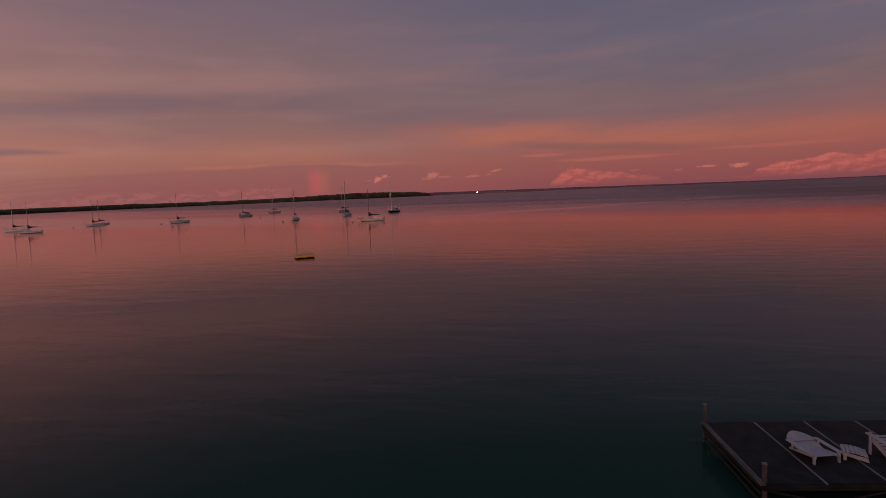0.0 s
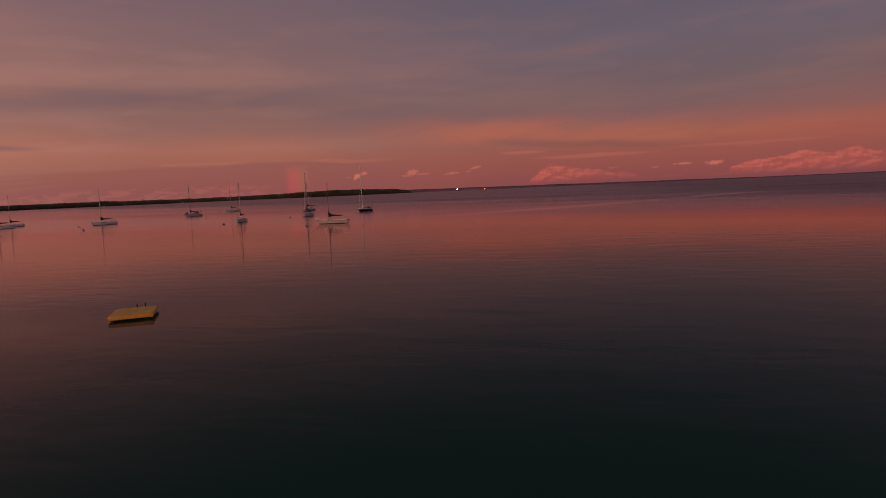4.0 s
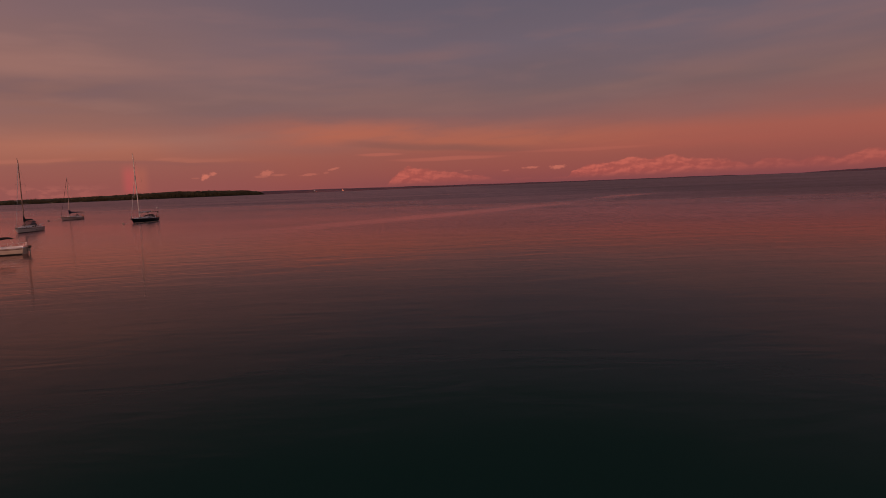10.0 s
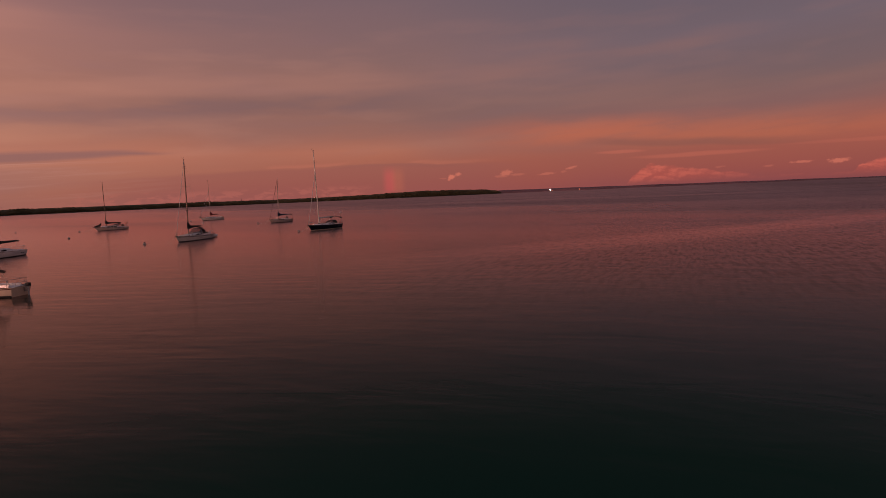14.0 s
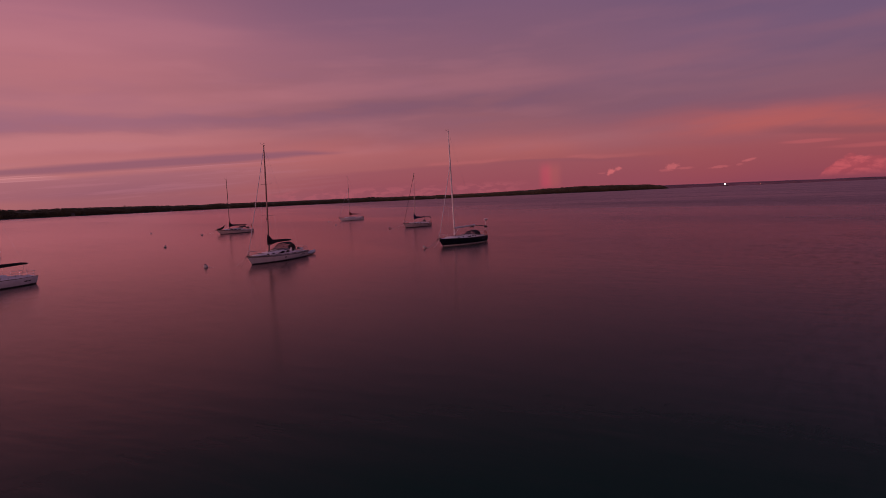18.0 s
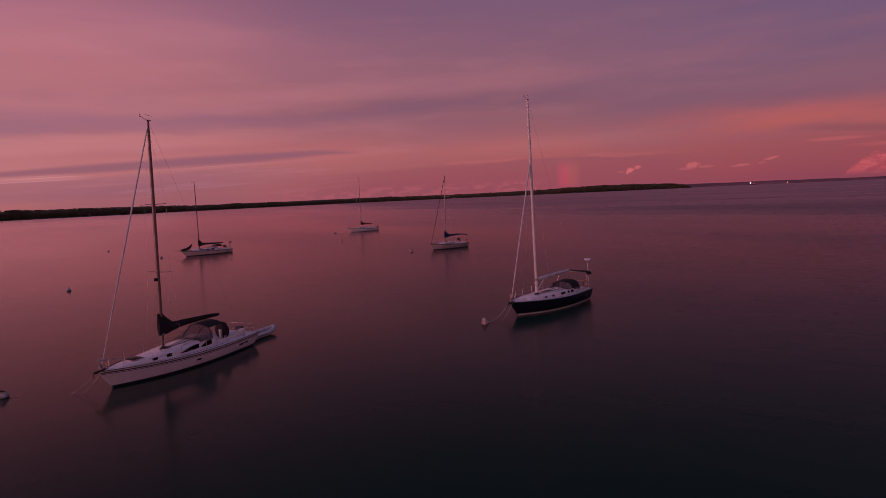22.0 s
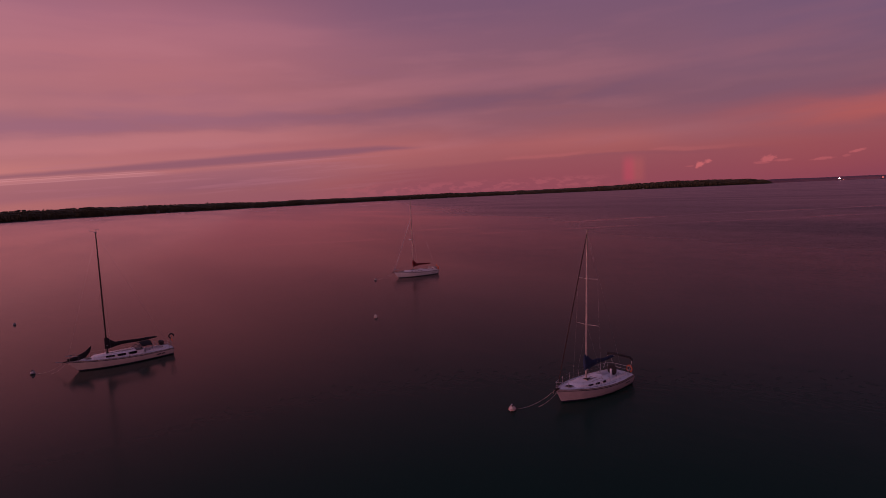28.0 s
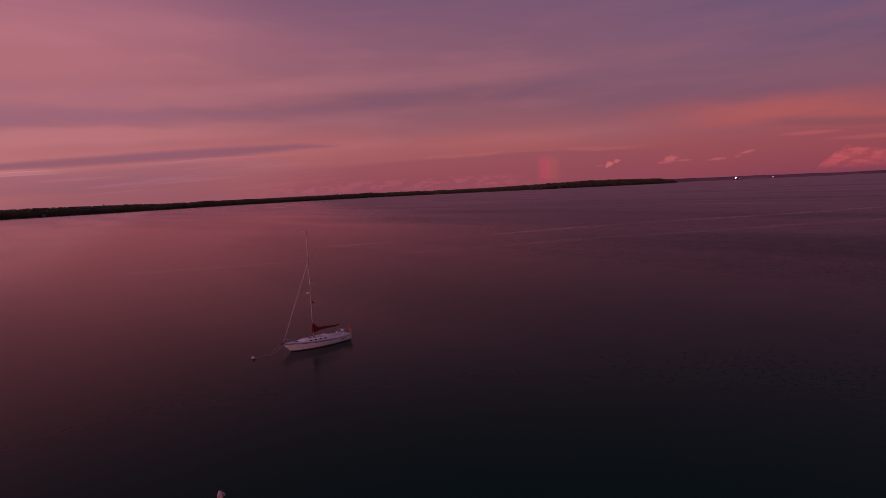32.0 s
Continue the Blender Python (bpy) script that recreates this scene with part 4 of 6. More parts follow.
    def section(s, squash=1.0):
        w, h, z = cab(s)
        h *= squash
        half = [(w, z), (w * 0.965, z + h * 0.55), (w * 0.93, z + h * 0.86), (w * 0.84, z + h), (w * 0.45, z + h * 1.06), (0, z + h * 1.08)]
        return [(L.x(s), y, q) for y, q in half] + [(L.x(s), -y, q) for y, q in half[-2::-1]]

    bm = bmesh.new()
    cs = [c0 + (c1 - c0) * i / 10 for i in range(11)]
    rows = [section(s) for s in cs] + [section(c1 + 0.03, 0.45), section(c1 + 0.045, 0.05)]
    vs = sheet(bm, rows)
    bm.faces.new(vs[0])
    trunk = part("cabin", bm, GELCOAT, boat, "white moulded cabin trunk")

    def roof(s, y=0.0):
        w, h, z = cab(s)
        return z + h * (1.08 - 0.05 * abs(y) / max(w, 0.1))

    for a, c in windows:
        for side in (1, -1):
            bm = bmesh.new()
            rows = []
            for i in range(6):
                s = a + (c - a) * i / 5
                w, h, z = cab(s)
                lo, hi = 0.24, 0.80
                if sharp and c - a > 0.07:
                    hi = 0.36 + 0.46 * min(1.0, (c - s) / (c - a) * 1.5 + 0.02)
                cutin = 0.10 if i in (0, 5) else 0.0
                lo, hi = lo + cutin * (hi - lo), hi - cutin * (hi - lo)
                rows.append([(L.x(s), side * (w * (1 - 0.064 * q) + 0.008), z + h * q) for q in (lo, hi)])
            sheet(bm, rows)
            part("window", thicken(bm, -0.014), GLAZING, trunk, "dark smoked window", smooth=False)
    for s in hatches:
        z = roof(s) if s < c1 else L.deck_z(s) + 0.01
        q = 0.36 if sharp and s > 0.7 else 0.27
        fall = (roof(s + 0.02) - roof(s - 0.02)) / (L.x(s + 0.02) - L.x(s - 0.02)) if s + 0.02 < c1 else 0.0
        lie = Matrix.Translation((L.x(s), 0, z)) @ Matrix.Rotation(-math.atan(fall), 4, "Y")
        bm = bmesh.new()
        box(bm, (-q, -q, -0.03), (q, q, 0.055), 0.02, lie)
        h = part("hatch", bm, ALLOY, boat)
        bm = bmesh.new()
        box(bm, (-q + 0.035, -q + 0.035, 0.05), (q - 0.035, q - 0.035, 0.062), 0.004, lie)
        part("pane", bm, GLAZING, h)
    # companionway slide and grab rails
    if detail > 1:
        # halyards led aft over the cabin top, jib sheets along the side decks
        for k, (y, mat) in enumerate(((-0.24, RUBBER), (-0.17, ROPE), (0.18, BOOT), (0.26, MAROON))):
            bm = bmesh.new()
            xe, x0 = L.x(c0 + 0.03), lwl / 2 - mast_at - 0.12
            n = 9
            tube(bm, [(x0 + (xe - x0) * i / n, y * (0.4 + 0.9 * i / n) + 0.012 * math.sin(3.1 * i + k), roof(L.s(x0 + (xe - x0) * i / n), y) + 0.02) for i in range(n + 1)], 0.013, 4)
            part("halyard", bm, mat, boat, "line led aft over the cabin top")
        for side in (1, -1):
            bm = bmesh.new()
            tube(bm, [(L.x(s), side * (L.b(s) * 0.80 + 0.006 * math.sin(s * 40)), L.deck_z(s, 0.80) + 0.025) for s in [c0 - 0.04 + (0.93 - c0) * i / 14 for i in range(14)]], 0.009, 4)
            part("jib_sheet", bm, BOOT if side > 0 else RUBBER, boat, "jib sheet along the side deck")
            bm = bmesh.new()
            for i in range(3):
                tube(bm, [(L.x(c0 - 0.03) + (0.13 + 0.02 * i) * math.cos(a), side * L.b(c0) * 0.42 + (0.10 + 0.02 * i) * math.sin(a), L.deck_z(c0, 0.4) - 0.17 + 0.02 * i) for a in [2 * math.pi * j / 12 for j in range(12)]], 0.012, 4, closed=True)
            part("coiled_line", bm, ROPE if side > 0 else MAROON, boat, "coil of line in the cockpit")
        bm = bmesh.new()
        s = c0 + 0.055
        box(bm, (L.x(c0) - 0.02, -0.34, roof(s) - 0.03), (L.x(c0) + 0.85, 0.34, roof(s) + 0.05), 0.02)
        part("companionway_hatch", bm, GELCOAT, boat)
        bm = bmesh.new()
        box(bm, (L.x(c0) - 0.03, -0.28, L.deck_z(c0) - 0.35), (L.x(c0) - 0.006, 0.28, roof(c0) - 0.06))
        part("washboard", bm, GLAZING, boat)
        for side in (1, -1):
            bm = bmesh.new()
            pts = [(L.x(s), side * cab(s)[0] * 0.70, roof(s, 0.6) + (0.07 if 0 < i < 6 else -0.01)) for i, s in enumerate([c0 + 0.06 + 0.16 * j / 6 for j in range(7)])]
            tube(bm, pts, 0.014, 5)
            part("grab_rail", bm, TEAK, boat)
        for side in (1, -1):
            bm = bmesh.new()
            q = Vector((L.x(well[0] + 0.17), side * L.b(well[0] + 0.17) * 0.985 * 0.55, L.deck_z(0.3, 0.55) + 0.16))
            lathe(bm, [(0.075, 0), (0.055, 0.05), (0.06, 0.13), (0.075, 0.16), (0.02, 0.17)], 10)
            bmesh.ops.translate(bm, verts=bm.verts, vec=q)
            part("winch", bm, STEEL, boat)

    # mast, boom and rigging
    xm = lwl / 2 - mast_at
    sm = L.s(xm)
    foot = roof(sm) - 0.05 if c0 < sm < c1 else L.deck_z(sm)
    head = Vector((xm - rake, 0, mast_h))

    def up_mast(z):
        return Vector((xm, 0, foot)).lerp(head, (z - foot) / (mast_h - foot))

    bm = bmesh.new()
    tube(bm, [up_mast(foot + (mast_h - foot) * k) for k in (0, 0.25, 0.5, 0.75, 0.92, 1.0)], [mast_r, mast_r, mast_r, mast_r * 0.96, mast_r * 0.8, mast_r * 0.6], 10)
    mast = part("mast", bm, mast_mat, boat)
    if detail > 1:
        bm = bmesh.new()
        lathe(bm, [(mast_r * 1.75, -0.01), (mast_r * 1.7, 0.05), (mast_r * 1.15, 0.13), (mast_r * 1.02, 0.15)], 12)
        bmesh.ops.translate(bm, verts=bm.verts, vec=(xm, 0, foot + 0.05))
        part("mast_boot", bm, RUBBER, mast, "black rubber boot round the mast's foot")
        for side in (1, -1):
            bm = bmesh.new()
            lathe(bm, [(0.06, 0), (0.045, 0.04), (0.05, 0.10), (0.06, 0.12), (0.015, 0.13)], 10)
            bmesh.ops.rotate(bm, verts=bm.verts, cent=(0, 0, 0), matrix=Matrix.Rotation(-side * math.pi / 2, 3, "X"))
            bmesh.ops.translate(bm, verts=bm.verts, vec=up_mast(foot + 0.95) + Vector((0, side * mast_r * 0.85, 0)))
            part("mast_winch", bm, STEEL, mast)
        bm = bmesh.new()
        lathe(bm, [(mast_r * 1.02, 0.0), (mast_r * 1.25, 0.02), (mast_r * 1.25, 0.14), (mast_r * 1.02, 0.16)], 12)
        bmesh.ops.translate(bm, verts=bm.verts, vec=up_mast(boom_z - 0.1))
        part("gooseneck", bm, WIRE, mast, "metal collar where the boom joins")
    tips = []
    for k in spreaders:
        z = foot + (mast_h - foot) * k
        reach = beam * 0.27 * (1.15 - 0.45 * k) * spread
        for side in (1, -1):
            bm = bmesh.new()
            tip = up_mast(z) + Vector((-0.12, side * reach, 0.03))
            tube(bm, [up_mast(z), tip], [0.028, 0.016], 6)
            part("spreader", bm, mast_mat, mast)
            tips.append((side, tip))
    bm = bmesh.new()
    box(bm, head + Vector((-0.16, -0.05, -0.02)), head + Vector((0.14, 0.05, 0.05)), 0.015)
    part("masthead", bm, ALLOY, mast)
    if vane:
        bm = bmesh.new()
        tube(bm, [head + Vector((0.1, 0, 0.03)), head + Vector((0.55, 0.02, 0.22))], 0.012, 5)
        tube(bm, [head + Vector((0.55, 0.02, 0.16)), head + Vector((0.55, 0.02, 0.34))], 0.03, 5)
        part("wind_transducer", bm, WIRE, mast)
        bm = bmesh.new()
        tube(bm, [head, head + Vector((-0.05, 0, 0.32))], 0.010, 5)
        tube(bm, [head + Vector((-0.36, -0.10, 0.30)), head + Vector((0.26, 0.10, 0.32))], 0.012, 5)
        part("wind_vane", bm, WIRE, mast)
    if mast_mat is BRONZEMAST:
        bm = bmesh.new()
        box(bm, up_mast(mast_h * 0.37) + Vector((mast_r, -0.06, -0.09)), up_mast(mast_h * 0.37) + Vector((mast_r + 0.17, 0.06, 0.09)), 0.02)
        part("steaming_light", bm, GLAZING, mast)
    if mast_radar:
        bm = bmesh.new()
        lathe(bm, [(0.06, -0.03), (0.22, 0.0), (0.30, 0.05), (0.30, 0.14), (0.22, 0.21), (0.06, 0.23)], 16)
        bmesh.ops.translate(bm, verts=bm.verts, vec=up_mast(mast_h * 0.47) + Vector((0.42, 0, 0)))
        dome = part("radar_dome", bm, GELCOAT, mast, "white radar dome on the mast")
        bm = bmesh.new()
        box(bm, up_mast(mast_h * 0.47) + Vector((0.02, -0.10, -0.06)), up_mast(mast_h * 0.47) + Vector((0.55, 0.10, -0.02)), 0.01)
        part("radar_bracket", bm, ALLOY, mast)
        bm = bmesh.new()
        p = up_mast(mast_h * 0.40) + Vector((-0.25, -0.45, 0))
        sheet(bm, [[p + Vector((-0.11 * j, 0.03 * math.sin(k + j), -0.09 * k - 0.07 * j)) for k in range(4)] for j in range(5)])
        part("courtesy_flag", thicken(bm, 0.006), REDSAIL, mast, "small faded red pennant under the spreader")
    zb = boom_z
    bm = bmesh.new()
    n = 6
    tube(bm, [(xm - 0.08 - (boom + 0.04) * k / n, 0, zb + rise * k / n) for k in range(n + 1)], [boom_r * (0.8 if k in (0, n) else 1.0) for k in range(n + 1)], 10)
    part("boom", bm, mast_mat if boom_r < 0.1 else DACRON, boat, "" if boom_r < 0.1 else "thick pale boom with the mainsail rolled inside")
    if cover:
        part("sail_cover", canvas_cover(xm, zb, boom, rise, tall), cover, boat,
             {id(BLACKSAIL): "black canvas sail cover", id(BLUESAIL): "blue canvas sail cover", id(REDSAIL): "faded red canvas sail cover"}.get(id(cover), "pale furled mainsail in its cover"))
    bm = bmesh.new()
    tube(bm, rope_points((xm - boom + 0.3, 0, zb + rise - 0.05), (L.x(0.12), 0.05, L.deck_z(0.12) + 0.1), 0.05, 4), 0.013, 5)
    part("mainsheet", bm, ROPE, boat)
    if vang:
        bm = bmesh.new()
        tube(bm, [(xm - 0.10, 0, foot + 0.35), (xm - 1.25, 0, zb + rise * 0.28)], 0.04, 7)
        part("rigid_vang", bm, PALEMAST, boat)
    stem = Vector((L.x(0.985), 0, L.sheer(0.985) + 0.06))
    top = up_mast(foot + (mast_h - foot) * (0.985 if forestay >= 1 else forestay))
    bm = bmesh.new()
    if furl:
        n = 14
        tube(bm, [stem.lerp(top, k / n) for k in range(n + 1)], [0.02 if k in (0, n) else (1.0 if hull is NAVY else 0.72) * (0.036 + 0.018 * math.sin(2.6 * (k / n)) + 0.006 * (k % 2)) for k in range(n + 1)], 8)
        part("furled_jib", bm, furl, boat)
        bm = bmesh.new()
        lathe(bm, [(0.03, 0.10), (0.11, 0.12), (0.11, 0.15), (0.06, 0.18), (0.06, 0.26), (0.11, 0.29), (0.11, 0.31), (0.03, 0.33)], 10)
        bmesh.ops.translate(bm, verts=bm.verts, vec=stem)
        part("furling_drum", bm, WIRE, boat)
    else:
        tube(bm, [stem, top], 0.0045, 5)
        part("forestay", bm, WIRE, boat)
    bm = bmesh.new()
    tube(bm, [(L.x(0.01), 0, L.sheer(0) + 0.02), head], 0.0045, 5)
    part("backstay", bm, WIRE, boat)
    for side in (1, -1):
        chain = Vector((xm - 0.1, side * L.b(sm) * 0.93, L.sheer(sm)))
        mids = sorted([q for sd, q in tips if sd == side], key=lambda q: q.z)
        bm = bmesh.new()
        tube(bm, [chain, *mids, up_mast(foot + (mast_h - foot) * (0.97 if forestay >= 1 else forestay))], 0.0045, 5)
        part("shroud", bm, WIRE, boat)
        if mids:
            bm = bmesh.new()
            tube(bm, [chain + Vector((-0.4, 0, 0)), up_mast(mids[0].z)], 0.0045, 5)
            part("lower_shroud", bm, WIRE, boat)

    # rails
    if rails:
        edge = lambda s, side, z: L.at(s, L.sheer(s), side, -0.06) + Vector((0, 0, z))
        bm = bmesh.new()
        hoop = [edge(0.90, 1, 0.58), edge(0.955, 1, 0.60), edge(0.992, 1, 0.61) + Vector((0.12, 0.05, 0)), edge(0.992, -1, 0.61) + Vector((0.12, -0.05, 0)), edge(0.955, -1, 0.60), edge(0.90, -1, 0.58)]
        tube(bm, hoop, 0.024, 6)
        for s in (0.90, 0.968):
            for side in (1, -1):
                tube(bm, [edge(s, side, 0.0), edge(s, side, 0.585)], 0.014, 5)
        part("pulpit", bm, STEEL, boat, "stainless bow rail")
        bm = bmesh.new()
        tail = [edge(0.14, 1, 0.58), edge(0.05, 1, 0.60), edge(0.012, 0.85, 0.60), edge(0.012, -0.85, 0.60), edge(0.05, -1, 0.60), edge(0.14, -1, 0.58)]
        tube(bm, tail, 0.016, 6)
        tube(bm, [p - Vector((0, 0, 0.28)) for p in tail], 0.012, 6)
        for s, side in ((0.14, 1), (0.05, 1), (0.012, 0.5), (0.012, -0.5), (0.05, -1), (0.14, -1)):
            tube(bm, [edge(s, side, 0.0), edge(s, side, 0.59)], 0.014, 5)
        part("pushpit", bm, STEEL, boat, "stainless stern rail")
        posts = (0.30, 0.46, 0.62, 0.77) if detail > 1 else (0.38, 0.66)
        for side in (1, -1):
            for s in posts:
                bm = bmesh.new()
                tube(bm, [edge(s, side, -0.02), edge(s, side, 0.60)], [0.016, 0.012], 6)
                part("stanchion", bm, STEEL, boat)
            for z in ((0.57, 0.30) if detail > 1 else (0.57,)):
                bm = bmesh.new()
                tube(bm, [edge(s, side, z) for s in (0.14, *posts, 0.90)], 0.005, 4)
                part("lifeline", bm, WIRE, boat)

    # canvas over the cockpit
    if dodger:
        xf, w = L.x(c0 + (0.115 if locker else 0.075)), cab(c0 + 0.05)[0] * (0.90 if hull is NAVY else 1.02)
        zd = roof(c0 + 0.05) - 0.06
        crest, reach = hood or ((0.54, 1.75) if hull is NAVY else (0.66, 2.05))
        a0, a1, a2 = arch(xf, w * 0.98, zd - 0.04, zd + 0.10), arch(xf - (0.95 if locker else 0.60), w, zd - 0.06, zd + crest), arch(xf - reach - (0.3 if locker else 0.0), w * 1.02, zd - 0.16, zd + crest + 0.07)
        bm = bmesh.new()
        k0, k1 = (2, 7) if locker else ((1, 8) if hood else (0, 9))
        sheet(bm, [a1[k0:k1], [tuple((Vector(p) + Vector(q)) / 2 + Vector((0, 0, 0.03))) for p, q in zip(a1, a2)][k0:k1], a2[k0:k1]])
        canopy = part("dodger", thicken(bm, 0.015), dodger, boat, "canvas spray hood")
        for lo, hi in ((0, 3), (3, 5), (5, 8)):
            bm = bmesh.new()
            sheet(bm, [a0[lo:hi + 1], a1[lo:hi + 1]])
            part("dodger_window", thicken(bm, 0.008), VINYL, canopy, "clear vinyl window")
        bm = bmesh.new()
        for a in (a0, a1, a2):
            tube(bm, a, 0.026, 5)
        for k in (3, 5):
            tube(bm, [a0[k], a1[k]], 0.022, 5)
        part("dodger_frame", bm, BLACKSAIL, canopy, "black piping along the hood's windows")
    if bimini:
        xa = L.x(0.01 if hull is NAVY else 0.045)
        xc, w = xa + bimini[1], L.b(0.12) * 0.88
        zt, zd = 1.55 + fbs, L.sheer(0.1)
        rolled = bimini[1] == 0.0
        h0, h1 = arch(xa, w, zt - 0.30, zt, lean=0.0, flat=0.5), arch(xc, w * 1.02, zt - 0.28, zt + 0.03, flat=0.5)
        bm = bmesh.new()
        if rolled:
            tube(bm, h0, [0.05, 0.09, 0.10, 0.10, 0.10, 0.10, 0.10, 0.09, 0.05], 8)
        else:
            sheet(bm, [h0, [tuple((Vector(p) + Vector(q)) / 2 + Vector((0, 0, 0.03))) for p, q in zip(h0, h1)], h1])
            thicken(bm, 0.05)
        top_canvas = part("bimini", bm, bimini[0], boat, "black canvas sun top rolled on its hoop" if rolled else "canvas sun top over the cockpit")
        for h in (h0,) if rolled else (h0, h1):
            bm = bmesh.new()
            base = L.x(0.12)
            h = [(x, y * 0.97, z - 0.06) for x, y, z in h]
            tube(bm, [(base, h[0][1], zd + 0.25), *h, (base, h[-1][1], zd + 0.25)], 0.015, 5)
            part("bimini_frame", bm, STEEL, top_canvas)
    if wheel:
        xw = L.x(0.17)
        zw = L.deck_z(0.17) + 0.42
        bm = bmesh.new()
        box(bm, (xw + 0.04, -0.09, 0.28), (xw + 0.22, 0.09, zw + 0.12), 0.03)
        pedestal = part("steering_pedestal", bm, GELCOAT, boat)
        bm = bmesh.new()
        n = 20
        tube(bm, [(xw, 0.46 * math.cos(2 * math.pi * k / n), zw + 0.46 * math.sin(2 * math.pi * k / n)) for k in range(n)], 0.018, 5, closed=True)
        for k in range(3):
            a = math.pi * k / 3
            tube(bm, [(xw, 0.46 * math.cos(a), zw + 0.46 * math.sin(a)), (xw, -0.46 * math.cos(a), zw - 0.46 * math.sin(a))], 0.010, 4)
        part("wheel", bm, STEEL, pedestal)
        if wheel == "covered":
            bm = bmesh.new()
            r = 0.60 if locker else 0.47
            lathe(bm, [(0.10, -0.09), (r - 0.10, -0.09), (r, -0.03), (r, 0.03), (r - 0.10, 0.09), (0.10, 0.09)], 20)
            bmesh.ops.rotate(bm, verts=bm.verts, cent=(0, 0, 0), matrix=Matrix.Rotation(math.pi / 2, 3, "Y"))
            bmesh.ops.translate(bm, verts=bm.verts, vec=(xw, 0, zw + 0.02))
            part("wheel_cover", bm, BLACKSAIL, pedestal, "black canvas wheel cover")
    if pole:
        p = Vector((L.x(0.005), L.b(0.005) * 0.72, L.sheer(0.005)))
        bm = bmesh.new()
        tube(bm, [p, p + Vector((0, 0, 2.40))], 0.032, 8)
        mastlet = part("radar_pole", bm, PALEMAST, boat)
        bm = bmesh.new()
        lathe(bm, [(0.05, -0.14), (0.15, -0.07), (0.30, 0.04), (0.33, 0.10), (0.28, 0.16), (0.10, 0.19)], 18)
        bmesh.ops.translate(bm, verts=bm.verts, vec=p + Vector((0, 0, 2.43)))
        part("radar_dome", bm, GELCOAT, mastlet, "white radar dome")
    if ring:
        p = Vector((L.x(0.0) - 0.03, L.b(0.0) * 0.55, L.sheer(0) + 0.38))
        bm = bmesh.new()
        tube(bm, [p + Vector((0, 0.26 * math.cos(a), 0.28 * math.sin(a))) for a in [math.pi * (-0.35 + 1.7 * k / 10) for k in range(11)]], 0.075, 7)
        part("horseshoe_buoy", bm, ORANGE, boat, "orange horseshoe lifebuoy")
    if motor:
        p = Vector((L.x(0) - 0.22, -0.35, L.sheer(0)))
        bm = bmesh.new()
        box(bm, p + Vector((-0.17, -0.12, -0.05)), p + Vector((0.14, 0.12, 0.24)), 0.06)
        eng = part("outboard_motor", bm, RUBBER, boat, "dark outboard motor on the transom")
        bm = bmesh.new()
        box(bm, p + Vector((-0.05, -0.04, -0.95)), p + Vector((0.05, 0.04, 0.0)), 0.02)
        part("motor_leg", bm, HYPALON, eng)
        bm = bmesh.new()
        box(bm, p + Vector((0.05, -0.16, -0.42)), p + Vector((0.26, 0.16, -0.10)), 0.02)
        part("motor_bracket", bm, STEEL, eng)
    if bag:
        # a headsail bagged on the foredeck
        bm = bmesh.new()
        z = L.deck_z(0.88)
        rows = []
        for q, low, high, w in ((0.985, 0.16, 0.34, 0.04), (0.96, 0.05, 0.38, 0.15), (0.92, 0.03, 0.46, 0.20), (0.87, 0.03, 0.62, 0.20), (0.82, 0.22, 0.86, 0.15), (0.785, 0.62, 1.18, 0.08), (0.77, 1.02, 1.28, 0.03)):
            rows.append([(L.x(q), w * math.cos(a), z + (low + high) / 2 + (high - low) / 2 * math.sin(a)) for a in [2 * math.pi * k / 10 for k in range(10)]])
        ends = sheet(bm, rows, closed=True)
        bm.faces.new(ends[0]), bm.faces.new(ends[-1])
        part("headsail_bag", bm, bag, boat, "headsail bagged in black canvas on the foredeck")
        bm = bmesh.new()
        tube(bm, [(L.x(0.94), 0, z), (L.x(1.0) + 0.95, 0, z + 0.22)], 0.035, 6)
        part("bowsprit", bm, STEEL, boat)
    if hook:
        p = Vector((L.x(0.01), 0.45, L.sheer(0)))
        bm = bmesh.new()
        tube(bm, [p, p + Vector((0, 0, 1.1))], 0.018, 6)
        stick = part("stern_pole", bm, STEEL, boat)
        bm = bmesh.new()
        tube(bm, [p + Vector((0.26 * math.cos(a) - 0.1, 0, 1.25 + 0.26 * math.sin(a))) for a in [math.pi * (-0.4 + 1.5 * k / 9) for k in range(10)]], 0.075, 7)
        part("rescue_collar", bm, RUBBER, stick, "black horseshoe rescue collar")
        for y in (-0.5, -0.05):
            bm = bmesh.new()
            lathe(bm, [(0.05, -0.25), (0.20, -0.2), (0.24, 0.0), (0.22, 0.2), (0.08, 0.27)], 12)
            bmesh.ops.translate(bm, verts=bm.verts, vec=(L.x(0.09), y, L.sheer(0.09) + 0.55))
            part("fender", bm, RUBBER, boat, "black round fender on the stern rail")
    if locker and dodger:
        for side in (1, -1):
            bm = bmesh.new()
            sheet(bm, [[L.at(s, L.sheer(s) - q, side, 0.006) for q in (0.33, 0.44)] for s in (0.50, 0.515, 0.53)])
            part("hull_port", bm, GLAZING, boat, "small dark port in the topsides", smooth=False)
